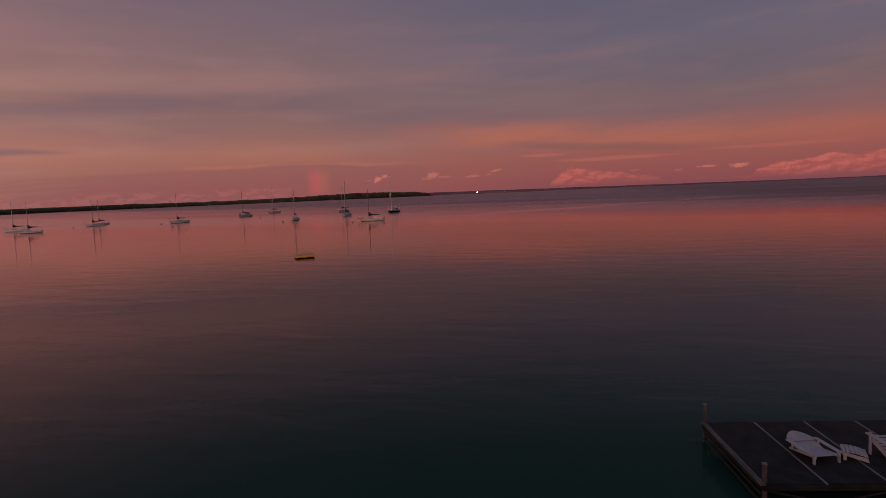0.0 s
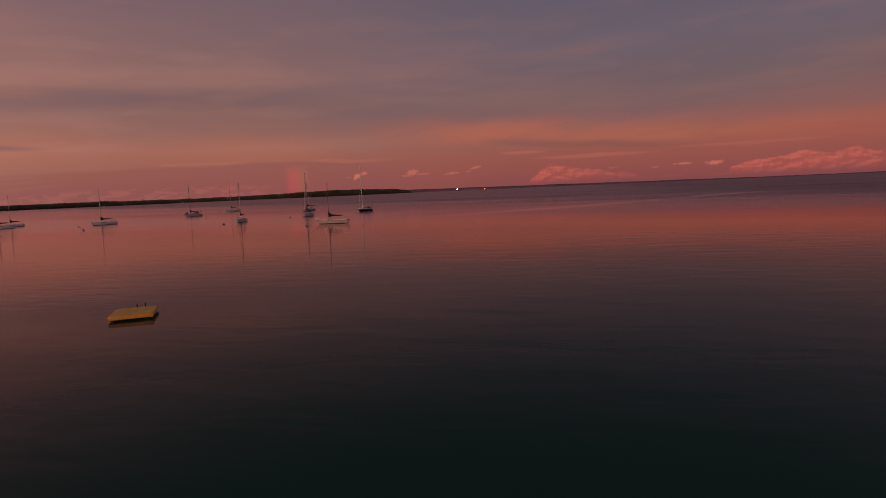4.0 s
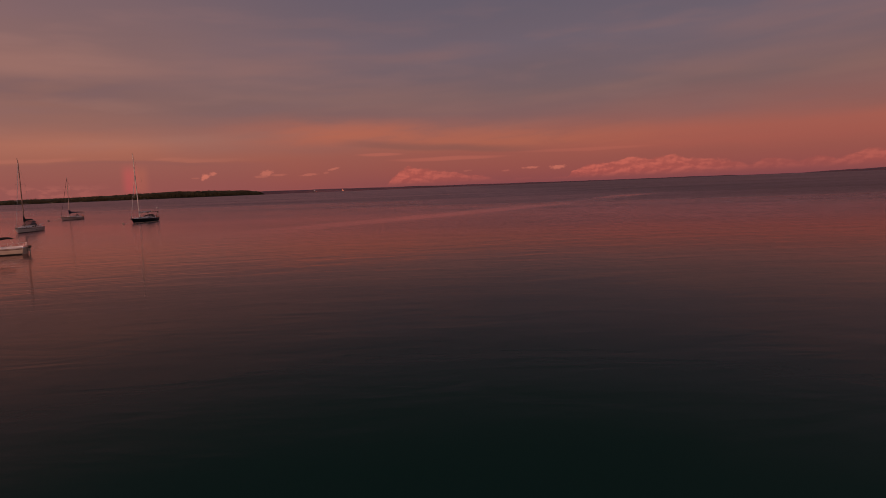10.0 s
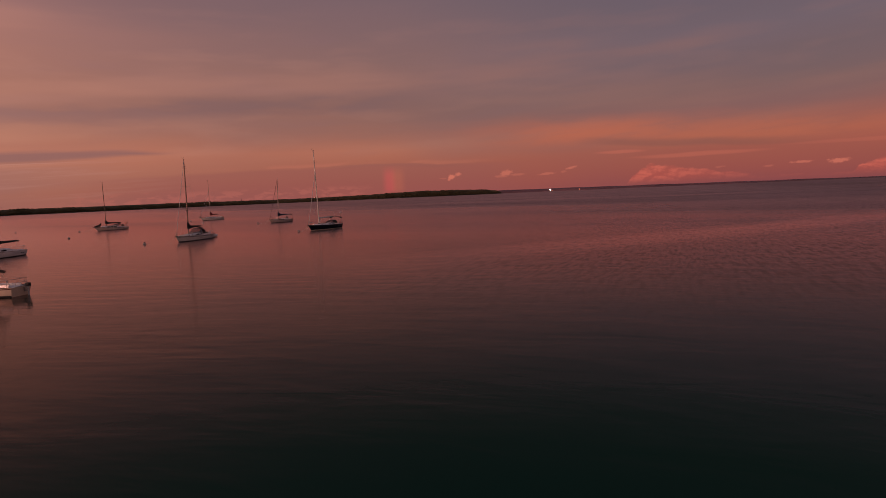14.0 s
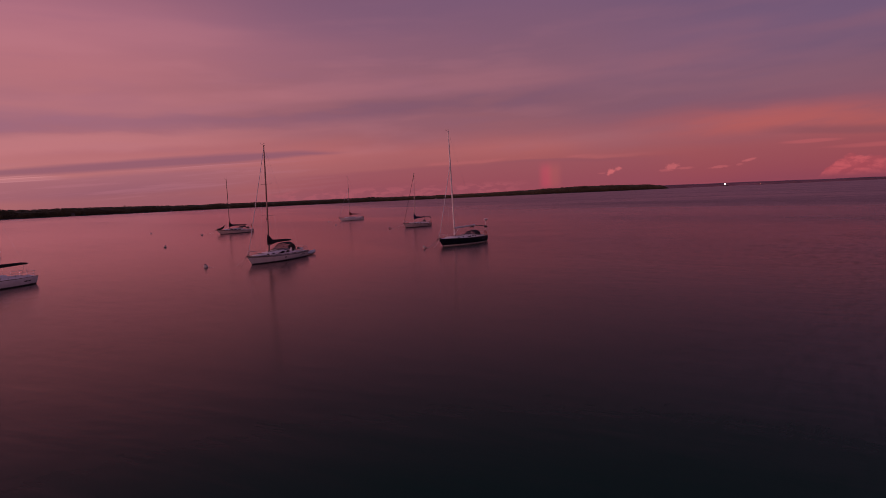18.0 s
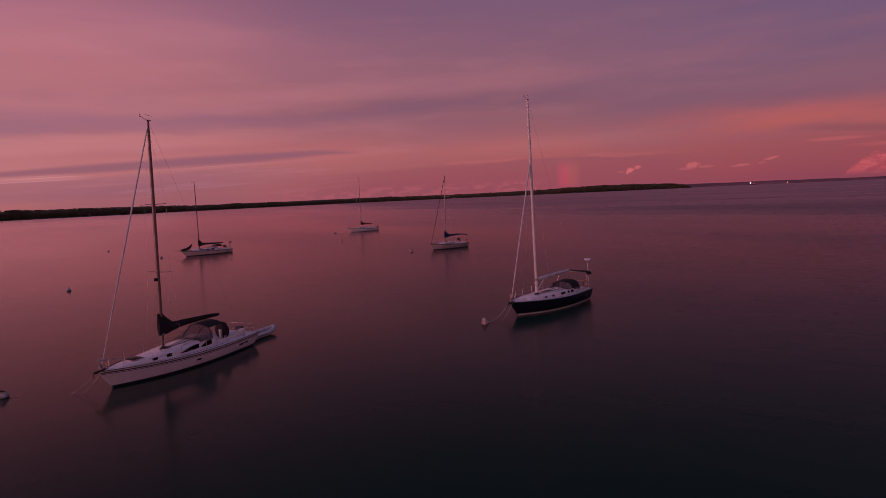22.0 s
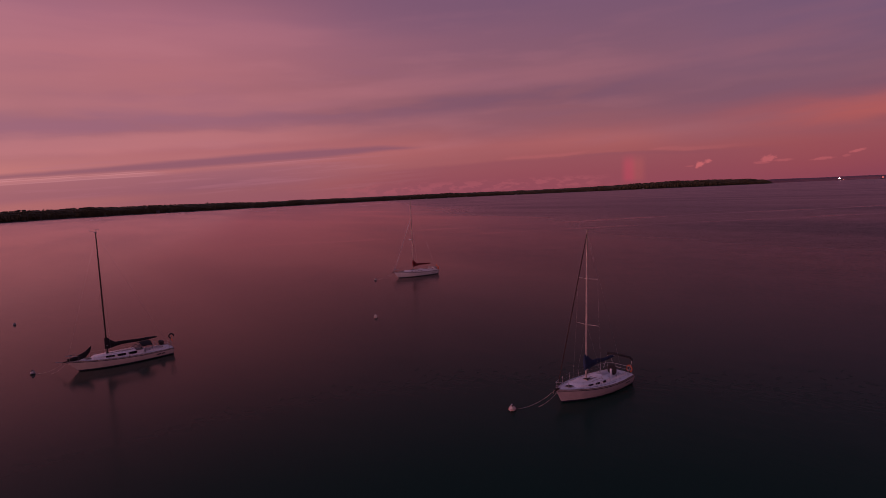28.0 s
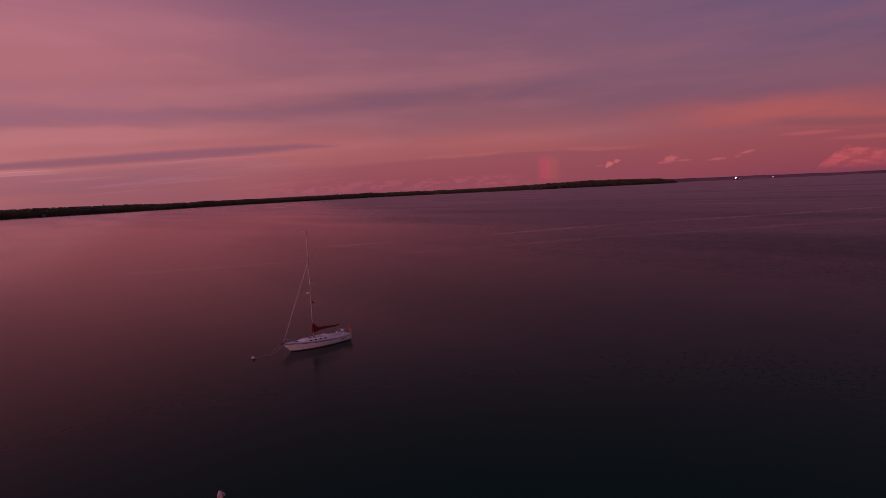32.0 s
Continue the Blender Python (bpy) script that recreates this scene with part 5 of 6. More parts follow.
    if locker:
        # cushions, a deck box and a grill along the stern rail
        for x, y, hx, hy, z, mat, name, words in ((0.10, 0.62, 0.20, 0.16, 0.34, GELCOAT, "rail_cushion", "white cushion on the stern rail"), (0.05, -0.66, 0.16, 0.22, 0.42, GELCOAT, "rail_cushion", "white cushion on the stern rail"),
                                                  (0.03, 0.05, 0.14, 0.26, 0.30, GREYCANVAS, "barbecue", "covered grill clamped to the stern rail")):
            bm = bmesh.new()
            c = Vector((L.x(x), y * L.b(x), L.sheer(x) + z))
            box(bm, c - Vector((hx, hy, 0.13)), c + Vector((hx, hy, 0.13)), 0.05)
            part(name, bm, mat, boat, words)
        for side in (1, -1) if dodger else ():
            bm = bmesh.new()
            sheet(bm, [[L.at(s, L.sheer(s) - 0.15, side, 0.006), L.at(s, L.sheer(s) - 0.18, side, 0.006)] for s in STATIONS])
            part("sheer_stripe", bm, BOOT, boat, "second thin painted stripe")
    if flag:
        p = Vector((L.x(0.0), -0.35, L.sheer(0)))
        bm = bmesh.new()
        tube(bm, [p, p + Vector((-0.35, 0, 1.25))], 0.014, 5)
        staff = part("flag_staff", bm, TEAK, boat)
        bm = bmesh.new()
        sheet(bm, [[p + Vector((-0.33 - 0.05 * math.sin(k * 1.3), 0.03 * math.sin(k * 1.7) - 0.05 * j, 1.15 - 0.10 * k - 0.03 * j)) for k in range(8)] for j in range(5)])
        part("flag", thicken(bm, 0.006), ORANGE, staff, "limp orange flag")
    if detail > 1:
        # anchor roller at the stem
        bm = bmesh.new()
        box(bm, (L.x(0.97), -0.07, L.sheer(1) - 0.04), (L.x(1.0) + 0.22, 0.07, L.sheer(1) + 0.05), 0.015)
        tube(bm, [(L.x(0.95), 0, L.sheer(1) + 0.07), (L.x(1.0) + 0.25, 0, L.sheer(1) + 0.03), (L.x(1.0) + 0.30, 0, L.sheer(1) - 0.22)], 0.045, 6)
        part("anchor", bm, BLACKMAST, boat, "anchor stowed on the bow roller")
        # the name along the quarter, drawn as plain bars
        for side in (1, -1) if not motor else ():
            bm = bmesh.new()
            for a, c in ((0.10, 0.135), (0.145, 0.19)):
                sheet(bm, [[L.at(s, L.sheer(s) - 0.27, side, 0.005), L.at(s, L.sheer(s) - 0.40, side, 0.005)] for s in (a, (a + c) / 2, c)])
            part("name_bars", bm, BOOT, boat, smooth=False)
    return boat, boat.matrix_basis @ Vector((L.x(1.0) + 0.05, 0, L.sheer(1) - 0.05)), L


BACK = (0.207, 0.978)
navy, navy_bow, _ = sailboat(
    (-91.57, 241.00), (0.07, 1.0), "navy-hulled cruising sloop with a white boot stripe and white mast", lwl=8.9, ov=0.95, so=0.15, beam=3.70, fbb=1.14, fbs=0.95, tw=0.78, hull=NAVY, boot=BOOTWHITE,
    mast_at=2.65, mast_h=16.75, mast_mat=PALEMAST, boom=4.75, boom_z=2.50, rise=0.14, boom_r=0.14, cabin=(0.25, 0.78, 0.37), windows=((0.262, 0.300), (0.322, 0.352), (0.385, 0.450), (0.545, 0.572), (0.635, 0.662)),
    furl=DACRON, dodger=BLACKSAIL, bimini=(BLACKSAIL, 0.78), wheel="bare", spreaders=(), hatches=(0.79, 0.48, 0.55), forestay=0.70, pole=True, ring=True, vang=True, mast_r=0.12, vane=True, rake=-0.5)
cruiser, cruiser_bow, _ = sailboat(
    (-100.89, 215.03), (-0.28, 0.96), "white cruising sloop with black sail cover and black spray hood", lwl=9.5, ov=0.75, so=0.35, beam=3.65, fbb=1.06, fbs=0.82, tw=0.80, boot=BOOT, stripe=BOOT, mast_at=3.35, rake=0.35, mast_h=14.6, mast_mat=BRONZEMAST,
    cover=BLACKSAIL, boom=4.5, boom_z=2.40, rise=0.05, tall=1.05, cabin=(0.33, 0.88, 0.58), windows=((0.36, 0.44), (0.455, 0.585), (0.635, 0.665), (0.715, 0.745)), sharp=True, furl=DACRON, dodger=BLACKSAIL,
    wheel="covered", spreaders=(0.345, 0.64), hatches=(0.795, 0.60), mast_r=0.10, vane=True, locker=True, hood=(0.80, 1.75))
racer, racer_bow, _ = sailboat(
    (-179.99, 258.55), (0.02, 1.0), "white sloop with black mast, black sail cover and bagged headsail", lwl=9.2, ov=1.15, so=0.1, beam=3.3, fbb=1.22, fbs=0.74, tw=0.74, hull=IVORY, boot=BOOT, stripe=BOOT, mast_at=2.75, mast_h=14.5, mast_mat=BLACKMAST, cover=BLACKSAIL,
    boom=5.0, boom_z=2.15, rise=-0.02, tall=0.95, cabin=(0.30, 0.74, 0.54), windows=((0.37, 0.45), (0.475, 0.555), (0.58, 0.66)), dodger=BLACKSAIL, wheel=None, spreaders=(), hatches=(0.80,), bag=BLACKSAIL, hook=True, flag=True, rails=True, vane=True, hood=(0.58, 1.65))
blue, blue_bow, _ = sailboat(
    (-135.64, 282.36), (0.135, 0.99), "dull white sloop with blue sail cover and dark boot stripe", hull=DULLHULL, lwl=7.75, ov=0.6, so=0.1, beam=3.40, fbb=1.14, fbs=0.80, tw=0.74, boot=BOOT, stripe=BOOT, mast_at=3.0, mast_h=13.5, rake=0.52, cover=BLUESAIL, boom=3.6, boom_z=2.30, rise=0.15,
    tall=1.05, cabin=(0.36, 0.74, 0.33), windows=((0.42, 0.47), (0.51, 0.57), (0.60, 0.66)), furl=BROWNCANVAS, bimini=(BLACKSAIL, 0.0), wheel="covered", spreaders=(0.375, 0.68), hatches=(0.82, 0.56), ring=True, spread=1.3)
red, red_bow, _ = sailboat(
    (-202.56, 321.73), (0.20, 0.98), "white sloop with faded red sail cover and dark sheer stripe", lwl=9.1, ov=1.25, so=0.25, beam=3.3, fbb=1.32, fbs=0.84, tw=0.66, boot=BOOT, stripe=BOOT, mast_at=3.6, mast_h=16.4, cover=REDSAIL, boom=4.2, boom_z=2.3, rise=0.05, tall=1.15,
    cabin=(0.34, 0.72, 0.42), windows=((0.40, 0.43), (0.47, 0.50), (0.54, 0.57), (0.61, 0.64)), furl=DACRON, forestay=0.74, wheel="bare", spreaders=(0.52,), hatches=(0.80, 0.60), ring=True, vane=True, mast_radar=True, locker=True, flag=True)
sloop, sloop_bow, _ = sailboat(
    (-108.29, 187.57), (-0.36, 0.933), "white coastal sloop with a black sail cover and furled headsail", lwl=8.0, ov=1.0, so=0.2, beam=3.0, fbb=1.05, fbs=0.82, tw=0.66, boot=BOTTOM, mast_at=3.2, mast_h=12.2, cover=BLACKSAIL, boom=4.7, boom_z=2.1, rise=0.10, tall=0.95,
    cabin=(0.34, 0.78, 0.46), windows=((0.42, 0.52), (0.58, 0.62), (0.66, 0.70)), furl=BROWNCANVAS, spreaders=(0.46,), hatches=(0.70,))
day, day_bow, _ = sailboat(
    (-72.20, 165.80), (0.965, 0.263), "cream daysailer with maroon sheer stripe and outboard on the transom", lwl=6.6, ov=0.9, so=0.2, beam=2.5, fbb=0.92, fbs=0.72, tw=0.70, hull=CREAM, boot=BOTTOM, stripe=MAROON, mast_at=2.3, mast_h=9.8, mast_mat=BROWNMAST,
    cover=BLACKSAIL, boom=3.2, boom_z=1.95, rise=-0.05, tall=0.85, cabin=(0.40, 0.72, 0.30), windows=((0.46, 0.54), (0.57, 0.62)), spreaders=(), rails=True, hatches=(0.76,), motor=True, forestay=0.85, mast_r=0.07)
quiet = []
for bow, back, label, lwl, mast_h, mast_mat, cover, extra in (
        ((-171.6, 199.6), BACK, "white sloop with a dark sail cover lying at its mooring", 8.2, 12.7, ALLOY, BLACKSAIL, True),
        ((-209.3, 194.0), (0.35, 0.94), "small white sloop with a dark sail cover at its mooring", 7.0, 11.6, BLACKMAST, BLACKSAIL, False),
        ((-220.0, 208.0), (0.05, 1.0), "small white sloop lying beyond another in the mooring field", 7.2, 11.9, ALLOY, BLACKSAIL, False),
        ((-192.0, 151.6), (0.60, 0.80), "low white daysailer with a dark sail cover", 5.9, 10.5, ALLOY, BLACKSAIL, False),
        ((-218.5, 166.5), (0.70, 0.71), "white sloop with dark sail cover at the mooring field's edge", 7.2, 11.5, ALLOY, BLACKSAIL, False)):
    made, nose, _ = sailboat(bow, back, label, lwl=lwl, ov=0.8, so=0.2, beam=0.35 * lwl, fbb=0.14 * lwl, fbs=0.105 * lwl, mast_at=lwl * 0.37, mast_h=mast_h, mast_mat=mast_mat, cover=cover, boom=lwl * 0.46,
                             boom_z=2.0, rise=0.1, tall=0.9, cabin=(0.38, 0.72, 0.36), windows=((0.44, 0.52), (0.57, 0.63)), spreaders=(0.46,), detail=1, motor=not extra)
    quiet.append(nose)

# ---------------------------------------------------------------- mooring buoys and lines
def mooring_buoy(place, size, band, staff, label):
    ob = thing("mooring_buoy", place, label, "mooring buoy", "mooring buoys", turn=rng.uniform(0, 6))
    ob.rotation_euler[0], ob.rotation_euler[1] = rng.uniform(-0.14, 0.14), rng.uniform(-0.14, 0.14)
    bm = bmesh.new()
    conical = "conical" in label
    if conical:
        ob.rotation_euler = (0.30, 0.12, ob.rotation_euler[2])
    lathe(bm, [(0.10, -0.22), (0.40, -0.16), (0.47, -0.02), (0.44, 0.06), (0.30, 0.38), (0.16, 0.66), (0.11, 0.69), (0.03, 0.70)] if conical else
          [(0.10, -0.22), (0.34, -0.14), (0.45, 0.04), (0.43, 0.20), (0.34, 0.40), (0.22, 0.54), (0.14, 0.60), (0.13, 0.68), (0.03, 0.70)], 18)
    bmesh.ops.scale(bm, verts=bm.verts, vec=(size, size, size))
    body = part("float", bm, BUOYWHITE, ob)
    bm = bmesh.new()
    if conical:
        # plain upright marks round the cone
        for k in range(5):
            a = 2 * math.pi * k / 5
            mark = bmesh.new()
            sheet(mark, [[(r * size * math.cos(a + w), r * size * math.sin(a + w), z * size) for w in (-0.16, -0.05, 0.05, 0.16)] for r, z in ((0.448, 0.07), (0.37, 0.25), (0.30, 0.41))])
            part("mark", mark, band, body, "painted red mark")
        bm.free()
    else:
        rows = [[(r * size * math.cos(2 * math.pi * k / 18), r * size * math.sin(2 * math.pi * k / 18), z * size) for k in range(18)]
                for r, z in ((0.425, 0.20), (0.440, 0.202), (0.430, 0.252), (0.410, 0.254))]
        sheet(bm, rows, closed=True)
        part("band", bm, band, body, "painted band")
    bm = bmesh.new()
    wet = ((0.41, -0.16), (0.485, -0.02), (0.462, 0.055), (0.44, 0.06)) if conical else ((0.36, -0.14), (0.462, 0.04), (0.452, 0.13), (0.43, 0.135))
    sheet(bm, [[(r * size * math.cos(2 * math.pi * k / 18), r * size * math.sin(2 * math.pi * k / 18), (z + 0.012 * math.sin(k * 2.3)) * size) for k in range(18)] for r, z in wet], closed=True)
    part("weed", bm, WEED, body, "dark weed along the waterline")
    if not conical:
        bm = bmesh.new()
        tube(bm, [(0.20 * size * math.cos(a), 0.16 * size * math.sin(a), (0.60 + 0.10 * math.sin(a * 1.5)) * size) for a in [math.pi * k / 7 for k in range(8)]], 0.075 * size, 6)
        part("pickup_loop", bm, RUBBER, ob, "dark rope loop lying over the top")
    bm = bmesh.new()
    tube(bm, [(0.09 * size * math.cos(a), 0, (0.74 + 0.09 * math.sin(a)) * size) for a in [2 * math.pi * k / 10 for k in range(10)]], 0.022 * size, 5, closed=True)
    part("eye", bm, WIRE, ob, "galvanised lifting eye")
    if staff:
        bm = bmesh.new()
        tube(bm, [(0.3, 0.1, -0.05), (0.42, 0.14, 0.62), (0.44, 0.15, 1.0)], [0.035, 0.03, 0.02], 6)
        tube(bm, [(0.44, 0.15, 1.0), (0.62, 0.25, 0.92)], 0.015, 5)
        part("pickup_staff", bm, RUBBER, ob, "dark pick-up staff")
    return ob


MOORINGS = [
    ((-92.17, 237.40), 0.95, BUOYRED, False, "white conical mooring buoy with a red marking", navy_bow),
    ((-104.30, 210.95), 0.85, BUOYBLUE, False, "white mooring buoy on the white cruiser's line", cruiser_bow),
    ((-182.95, 254.90), 0.85, BUOYBLUE, False, "stained white mooring buoy with a dark rope loop", racer_bow),
    ((-137.60, 278.55), 1.0, BUOYRED, False, "white mooring buoy on a pale line", blue_bow),
    ((-204.29, 316.79), 0.9, BUOYBLUE, False, "white mooring buoy off a moored sloop", red_bow),
    ((-174.67, 294.00), 1.0, BUOYRED, False, "white conical mooring buoy with no boat on it", None),
    ((-148.10, 227.80), 0.85, BUOYBLUE, False, "white mooring buoy with no boat on it", None),
    ((-217.90, 258.20), 0.75, BUOYBLUE, False, "white mooring buoy with no boat on it", None),
    ((-72.00, 158.40), 0.8, BUOYBLUE, False, "white mooring buoy ahead of the daysailer", day_bow),
    ((-107.60, 179.10), 1.0, BUOYBLUE, False, "white mooring buoy ahead of a sloop", sloop_bow),
    ((-169.50, 191.70), 0.9, BUOYBLUE, False, "white mooring buoy in the far moorings", quiet[0]),
    ((-206.50, 185.20), 0.9, BUOYBLUE, False, "white mooring buoy in the far moorings", quiet[1]),
    ((-144.70, 169.00), 0.9, BUOYBLUE, True, "white mooring buoy with a tall dark staff", None)]
for (x, y), size, band, staff, label, nose in MOORINGS:
    mooring_buoy((x, y, 0.0), size * 0.68, band, staff, label)
    if nose is None:
        continue
    line = thing("mooring_line", (x, y, 0.0), "slack pale rope from a mooring buoy to a bow", "rope", "mooring lines")
    d = Vector((nose.x - x, nose.y - y, nose.z))
    for off in (-0.10, 0.16):
        bm = bmesh.new()
        start = Vector((off * 0.5, off, 0.05)) + Vector((d.x, d.y, 0)).normalized() * 0.45
        tube(bm, [p if p.z > -0.02 else Vector((p.x, p.y, -0.02)) for p in rope_points(start, d + Vector((off, off * 0.6, 0)), (1.0 if nose is cruiser_bow else 0.40) + off, 14)], 0.020 if nose is navy_bow else 0.012, 5)
        part("strand", bm, ROPE, line)

# ---------------------------------------------------------------- inflatable dinghy astern of the white cruiser
def dinghy(place, turn):
    ob = thing("inflatable_dinghy", place, "pale grey inflatable dinghy lying astern of the white cruiser", "dinghy", turn=turn)
    for side in (1, -1):
        bm = bmesh.new()
        tube(bm, [(-1.60, side * 0.46, 0.26), (-1.35, side * 0.47, 0.22), (0.2, side * 0.47, 0.22), (0.9, side * 0.32, 0.29), (1.32, side * 0.10, 0.40), (1.42, 0, 0.45)], [0.06, 0.19, 0.19, 0.18, 0.15, 0.13], 12)
        part("buoyancy_tube", bm, HYPALON, ob)
        bm = bmesh.new()
        tube(bm, [(-1.4, side * 0.665, 0.24), (0.2, side * 0.665, 0.24), (0.95, side * 0.49, 0.32), (1.35, side * 0.24, 0.42)], 0.028, 5)
        part("rubbing_strake", bm, BOOT, ob, "dark rubbing strake")
    bm = bmesh.new()
    box(bm, (-1.25, -0.42, 0.06), (0.75, 0.34, 0.11), 0.02)
    part("floor_board", bm, GREYCANVAS, ob)
    bm = bmesh.new()
    box(bm, (-1.29, -0.36, 0.08), (-1.24, 0.36, 0.46), 0.015)
    part("transom", bm, TEAK, ob)
    bm = bmesh.new()
    box(bm, (-0.35, -0.40, 0.30), (-0.10, 0.40, 0.34), 0.012)
    part("thwart", bm, TEAK, ob)
    return ob


dinghy((-104.15, 226.30, 0.0), math.atan2(0.96, -0.28))

# ---------------------------------------------------------------- swimming raft
raft = thing("swim_raft", (-36.85, 65.90, 0.0), "yellow plastic swimming raft with a dark boarding ladder", "swim raft", turn=math.atan2(1.67, 1.80) - 0.16)
for i in range(5):
    bm = bmesh.new()
    x0 = -1.25 + i * 0.5
    box(bm, (x0 + 0.003, -1.45, 0.28), (x0 + 0.497, 1.45, 0.44), 0.012)
    part("deck_plank", bm, YELLOW, raft)
for y in (-1.42, 1.42):
    bm = bmesh.new()
    box(bm, (-1.27, y - 0.06, 0.21), (1.27, y + 0.06, 0.42), 0.03)
    part("side_beam", bm, YELLOW, raft)
for x in (-1.24, 1.24):
    bm = bmesh.new()
    box(bm, (x - 0.04, -1.36, 0.22), (x + 0.04, 1.36, 0.41), 0.02)
    part("end_beam", bm, YELLOW, raft)
raft.location.z = -0.10
raft.scale = (0.93, 0.93, 1.0)
for x in (-0.95, 0.95):
    bm = bmesh.new()
    tube(bm, [(x, -1.36, 0.04), (x, -1.2, 0.06), (x, 1.2, 0.06), (x, 1.36, 0.04)], [0.10, 0.24, 0.24, 0.10], 12)
    part("float", bm, WEED, raft, "dark weedy float under the deck")
bm = bmesh.new()
for x in (0.0, 0.5):
    tube(bm, [(x, 1.52, -0.35), (x, 1.52, 0.56), (x, 1.50, 0.62), (x, 1.42, 0.62), (x, 1.40, 0.56), (x, 1.40, 0.42)], 0.030, 7)
for z in (-0.2, 0.05, 0.25):
    tube(bm, [(0.0, 1.52, z), (0.5, 1.52, z)], 0.024, 6)
part("boarding_ladder", bm, RUBBER, raft, "dark metal boarding ladder")

# ---------------------------------------------------------------- dock with its chairs
dock_turn = math.atan2(0.20, 0.98)
dock = thing("dock", (2.617, 16.908, 0.0), "dark-decked timber dock on pipe posts over the water", "dock", turn=dock_turn)
DOCK_LONG, DOCK_DEEP, PANEL = 10.6, 3.45, 1.325
for i in range(8):
    x0 = i * PANEL
    bm = bmesh.new()
    box(bm, (x0 + 0.03, -DOCK_DEEP + 0.02, 0.545), (x0 + PANEL - 0.03, -0.02, 0.60), 0.008)
    part("deck_panel", bm, DOCKDECK, dock)
for i in range(9):
    x0 = i * PANEL
    bm = bmesh.new()
    box(bm, (x0 - 0.026, -DOCK_DEEP + 0.01, 0.50), (x0 + 0.026, -0.01, 0.606), 0.006)
    part("edge_strip", bm, DOCKTRIM, dock, "pale metal strip between deck panels")
for y0, y1 in ((-DOCK_DEEP - 0.05, -DOCK_DEEP), (0.0, 0.05)):
    bm = bmesh.new()
    box(bm, (-0.05, y0, 0.47), (DOCK_LONG + 0.05, y1, 0.585), 0.01)
    part("fascia_board", bm, DOCKDECK, dock)
    bm = bmesh.new()
    tube(bm, [(0.05, (y0 + y1) / 2, 0.16), (DOCK_LONG, (y0 + y1) / 2, 0.16)], 0.03, 8)
    part("lower_rail", bm, PIPE, dock)
    for i in range(4):
        bm = bmesh.new()
        x0 = 0.1 + i * 2.65
        tube(bm, [(x0, (y0 + y1) / 2, 0.46), (x0 + 1.28, (y0 + y1) / 2, 0.17), (x0 + 2.56, (y0 + y1) / 2, 0.46)], 0.022, 6)
        part("truss_brace", bm, PIPE, dock)
bm = bmesh.new()
box(bm, (-0.085, -DOCK_DEEP, 0.47), (-0.035, 0.0, 0.56), 0.01)
part("fascia_board", bm, DOCKDECK, dock)
bm = bmesh.new()
box(bm, (-0.09, -DOCK_DEEP, 0.564), (0.0, 0.0, 0.618), 0.01)
part("edge_board", bm, EDGEPIPE, dock, "dull metal edging along the dock's end")
for z in (0.10, 0.30):
    bm = bmesh.new()
    tube(bm, [(0.0, -DOCK_DEEP + 0.14, z), (0.0, 0.1, z)], 0.028, 8)
    part("lower_rail", bm, PIPE, dock)
bm = bmesh.new()
sheet(bm, [[(-0.03, 0.08, 0.47), (-0.03, 0.08, 0.34)], [(-0.03, -0.30, 0.47), (-0.03, -0.30, 0.36)], [(-0.03, -0.75, 0.47), (-0.03, -0.75, 0.455)]])
part("corner_gusset", thicken(bm, 0.02), DOCKSIDE, dock, "timber gusset under the corner", smooth=False)
for x in (-0.02, 2.6, 5.3, 7.9, 10.5):
    for y, top in ((0.12, 1.08 if x < 0 else 0.52), (-DOCK_DEEP + 0.12 if x < 0 else -DOCK_DEEP - 0.12, 1.02 if x < 0 else 0.55)):
        bm = bmesh.new()
        if x < 0:
            x = 0.05
        box(bm, (x - 0.042, y - 0.042, -1.2), (x + 0.042, y + 0.042, top), 0.008)
        p = part("post", bm, DOCKPOST, dock)
        bm = bmesh.new()
        box(bm, (x - 0.048, y - 0.048, top - 0.004), (x + 0.048, y + 0.048, top + 0.02), 0.008)
        part("cap", bm, DOCKTRIM, p)
for y in (-3.2, -1.9, -0.6):
    bm = bmesh.new()
    box(bm, (-0.03, y - 0.04, 0.40), (DOCK_LONG, y + 0.04, 0.54))
    part("joist", bm, DOCKSIDE, dock, smooth=False)


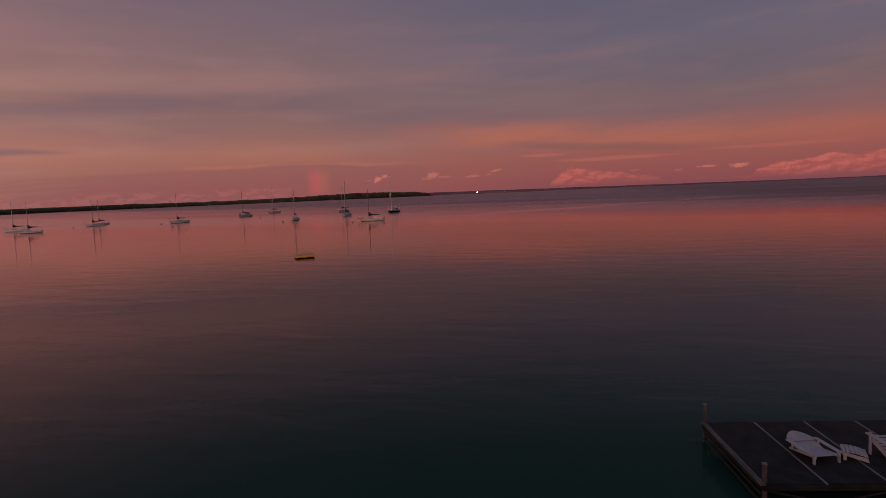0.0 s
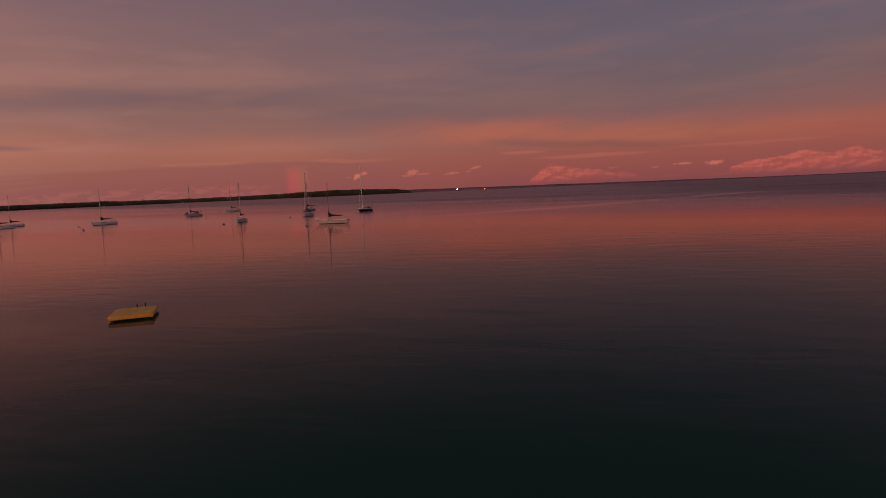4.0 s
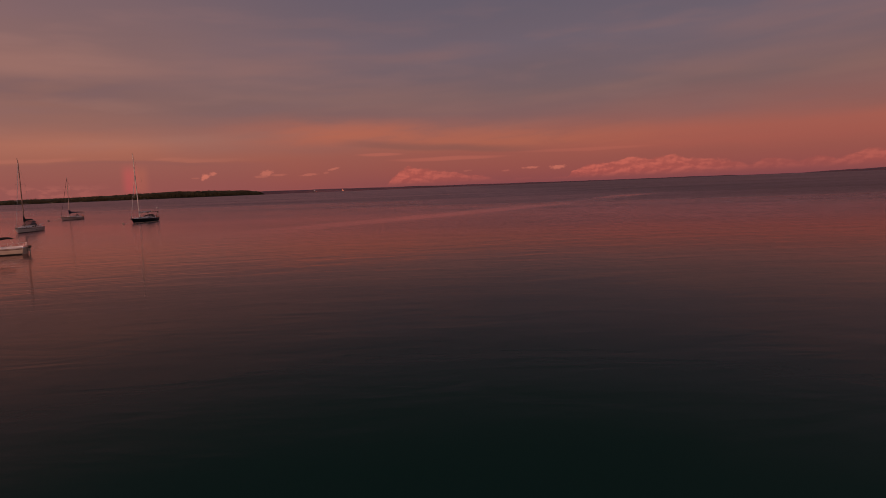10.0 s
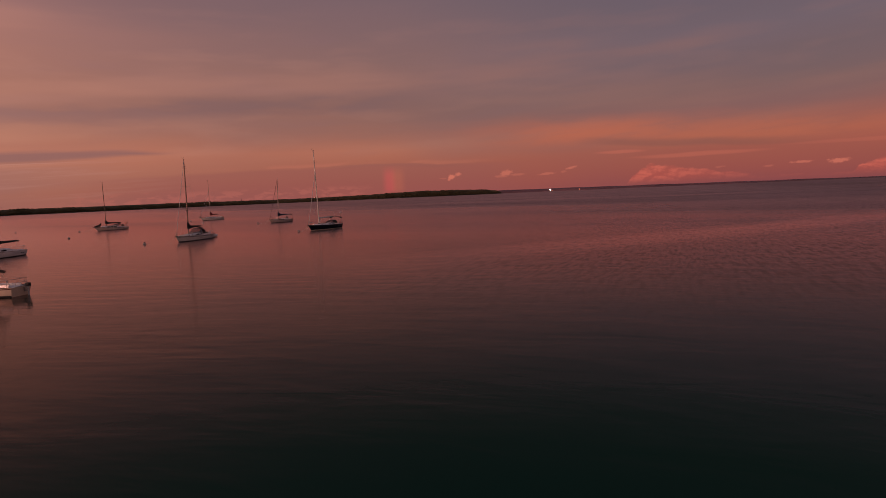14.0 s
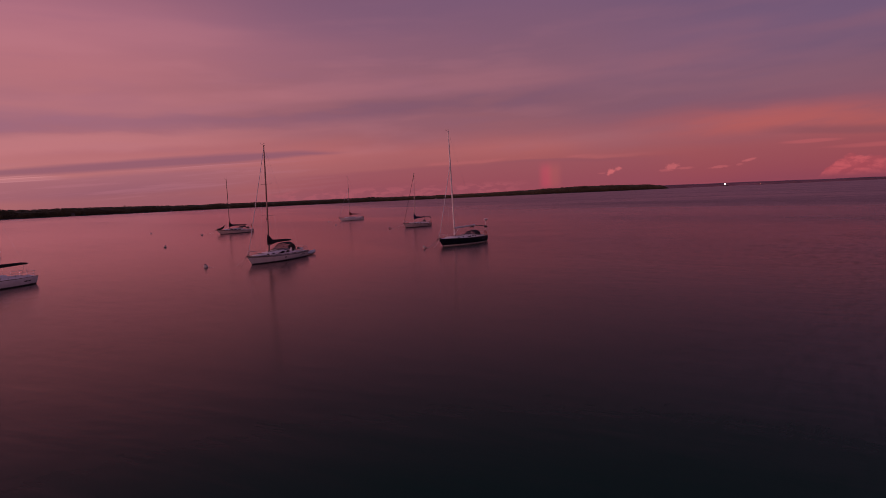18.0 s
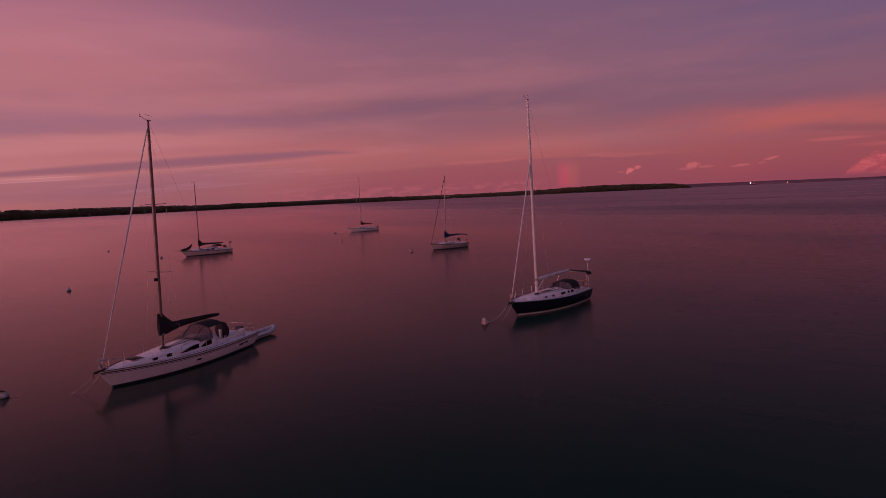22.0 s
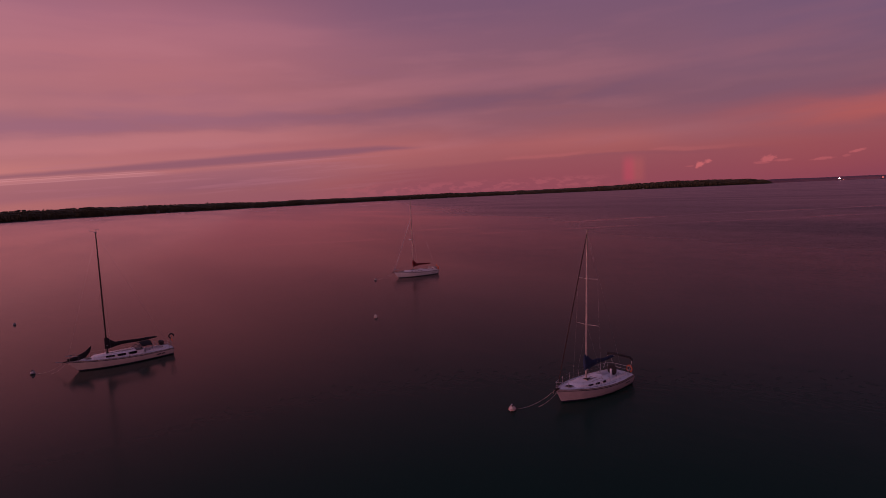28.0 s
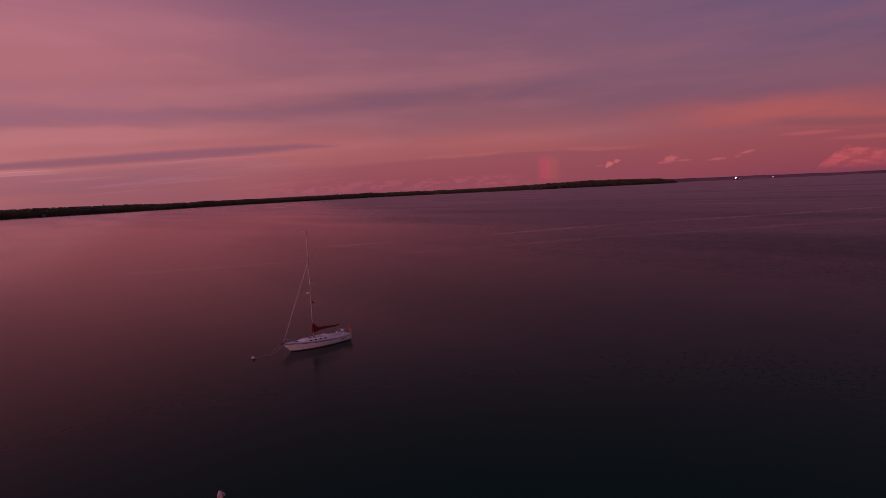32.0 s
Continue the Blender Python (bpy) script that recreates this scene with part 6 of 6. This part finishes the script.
def adirondack_chair(place, turn, tall):
    """Faces +x."""
    ob = thing("adirondack_chair", place, "white slatted wooden lounge chair with a rounded back on the dock", "chair", "lounge chairs on the dock", turn=turn)
    for i in range(6):
        y = -0.275 + i * 0.11
        top = 1.04 - 0.042 * (abs(i - 2.5) ** 1.8)
        bm = bmesh.new()
        box(bm, (-0.010, y - 0.052, 0.0), (0.012, y + 0.052, top - 0.18), 0.008)
        for v in bm.verts:
            if v.co.z > 0.3:
                v.co.z += 1.04 - 0.042 * abs(v.co.y / 0.11) ** 1.8 - top
        bmesh.ops.rotate(bm, verts=bm.verts, cent=(0, 0, 0), matrix=Matrix.Rotation(radians(-65), 3, "Y"))
        bmesh.ops.translate(bm, verts=bm.verts, vec=(-0.20, 0, 0.20))
        part("back_slat", bm, CHAIRPAINT, ob)
    for i in range(6):
        bm = bmesh.new()
        x = -0.16 + i * 0.10
        box(bm, (x - 0.048, -0.30, 0), (x + 0.048, 0.30, 0.02), 0.006)
        bmesh.ops.translate(bm, verts=bm.verts, vec=(0, 0, 0.23 + (x + 0.16) * 0.28))
        part("seat_slat", bm, CHAIRPAINT, ob)
    for side in (1, -1):
        bm = bmesh.new()
        box(bm, (-0.62, side * 0.36 - 0.06, 0.435), (0.38, side * 0.36 + 0.06, 0.46), 0.008)
        part("arm", bm, CHAIRPAINT, ob)
        bm = bmesh.new()
        box(bm, (0.30, side * 0.31 - 0.014, 0.0), (0.39, side * 0.31 + 0.014, 0.475), 0.005)
        part("front_leg", bm, CHAIRPAINT, ob)
        bm = bmesh.new()
        sheet(bm, [[(0.40, side * 0.285, 0.39), (0.40, side * 0.285, 0.29)], [(-0.62, side * 0.285, 0.10), (-0.62, side * 0.285, 0.0)]])
        part("back_leg", thicken(bm, 0.025), CHAIRPAINT, ob, smooth=False)
        bm = bmesh.new()
        box(bm, (-0.47, side * 0.34 - 0.014, 0.10), (-0.40, side * 0.34 + 0.014, 0.475), 0.005)
        part("rear_post", bm, CHAIRPAINT, ob)
    bm = bmesh.new()
    box(bm, (-0.56, -0.33, 0.43), (-0.50, 0.33, 0.47), 0.006)
    part("back_rail", bm, CHAIRPAINT, ob)
    ob.scale = (0.90, 0.98, tall)
    return ob


def footrest(place, turn):
    ob = thing("footrest", place, "white slatted wooden footrest on the dock", "footrest", "footrests on the dock", turn=turn)
    for i in range(6):
        x = -0.24 + i * 0.10
        z = 0.22 - 0.4 * max(0.0, x) ** 1.3
        bm = bmesh.new()
        box(bm, (x - 0.043, -0.27, z), (x + 0.043, 0.27, z + 0.02), 0.006)
        part("slat", bm, CHAIRPAINT, ob)
    for side in (1, -1):
        bm = bmesh.new()
        sheet(bm, [[(-0.28, side * 0.25, 0.22), (-0.28, side * 0.25, 0.14)], [(0.30, side * 0.25, 0.12), (0.34, side * 0.25, 0.0)]])
        part("runner", thicken(bm, 0.024), CHAIRPAINT, ob, smooth=False)
        bm = bmesh.new()
        box(bm, (-0.26, side * 0.25 - 0.03, 0.0), (-0.18, side * 0.25 - 0.008, 0.21), 0.005)
        part("leg", bm, CHAIRPAINT, ob)
    return ob


adirondack_chair((4.81, 15.12, 0.604), radians(-70), 0.54)
adirondack_chair((6.43, 15.31, 0.604), radians(104), 1.16)
stool = footrest((5.62, 15.28, 0.604), radians(-12))
stool.scale = (0.86, 0.86, 0.86)
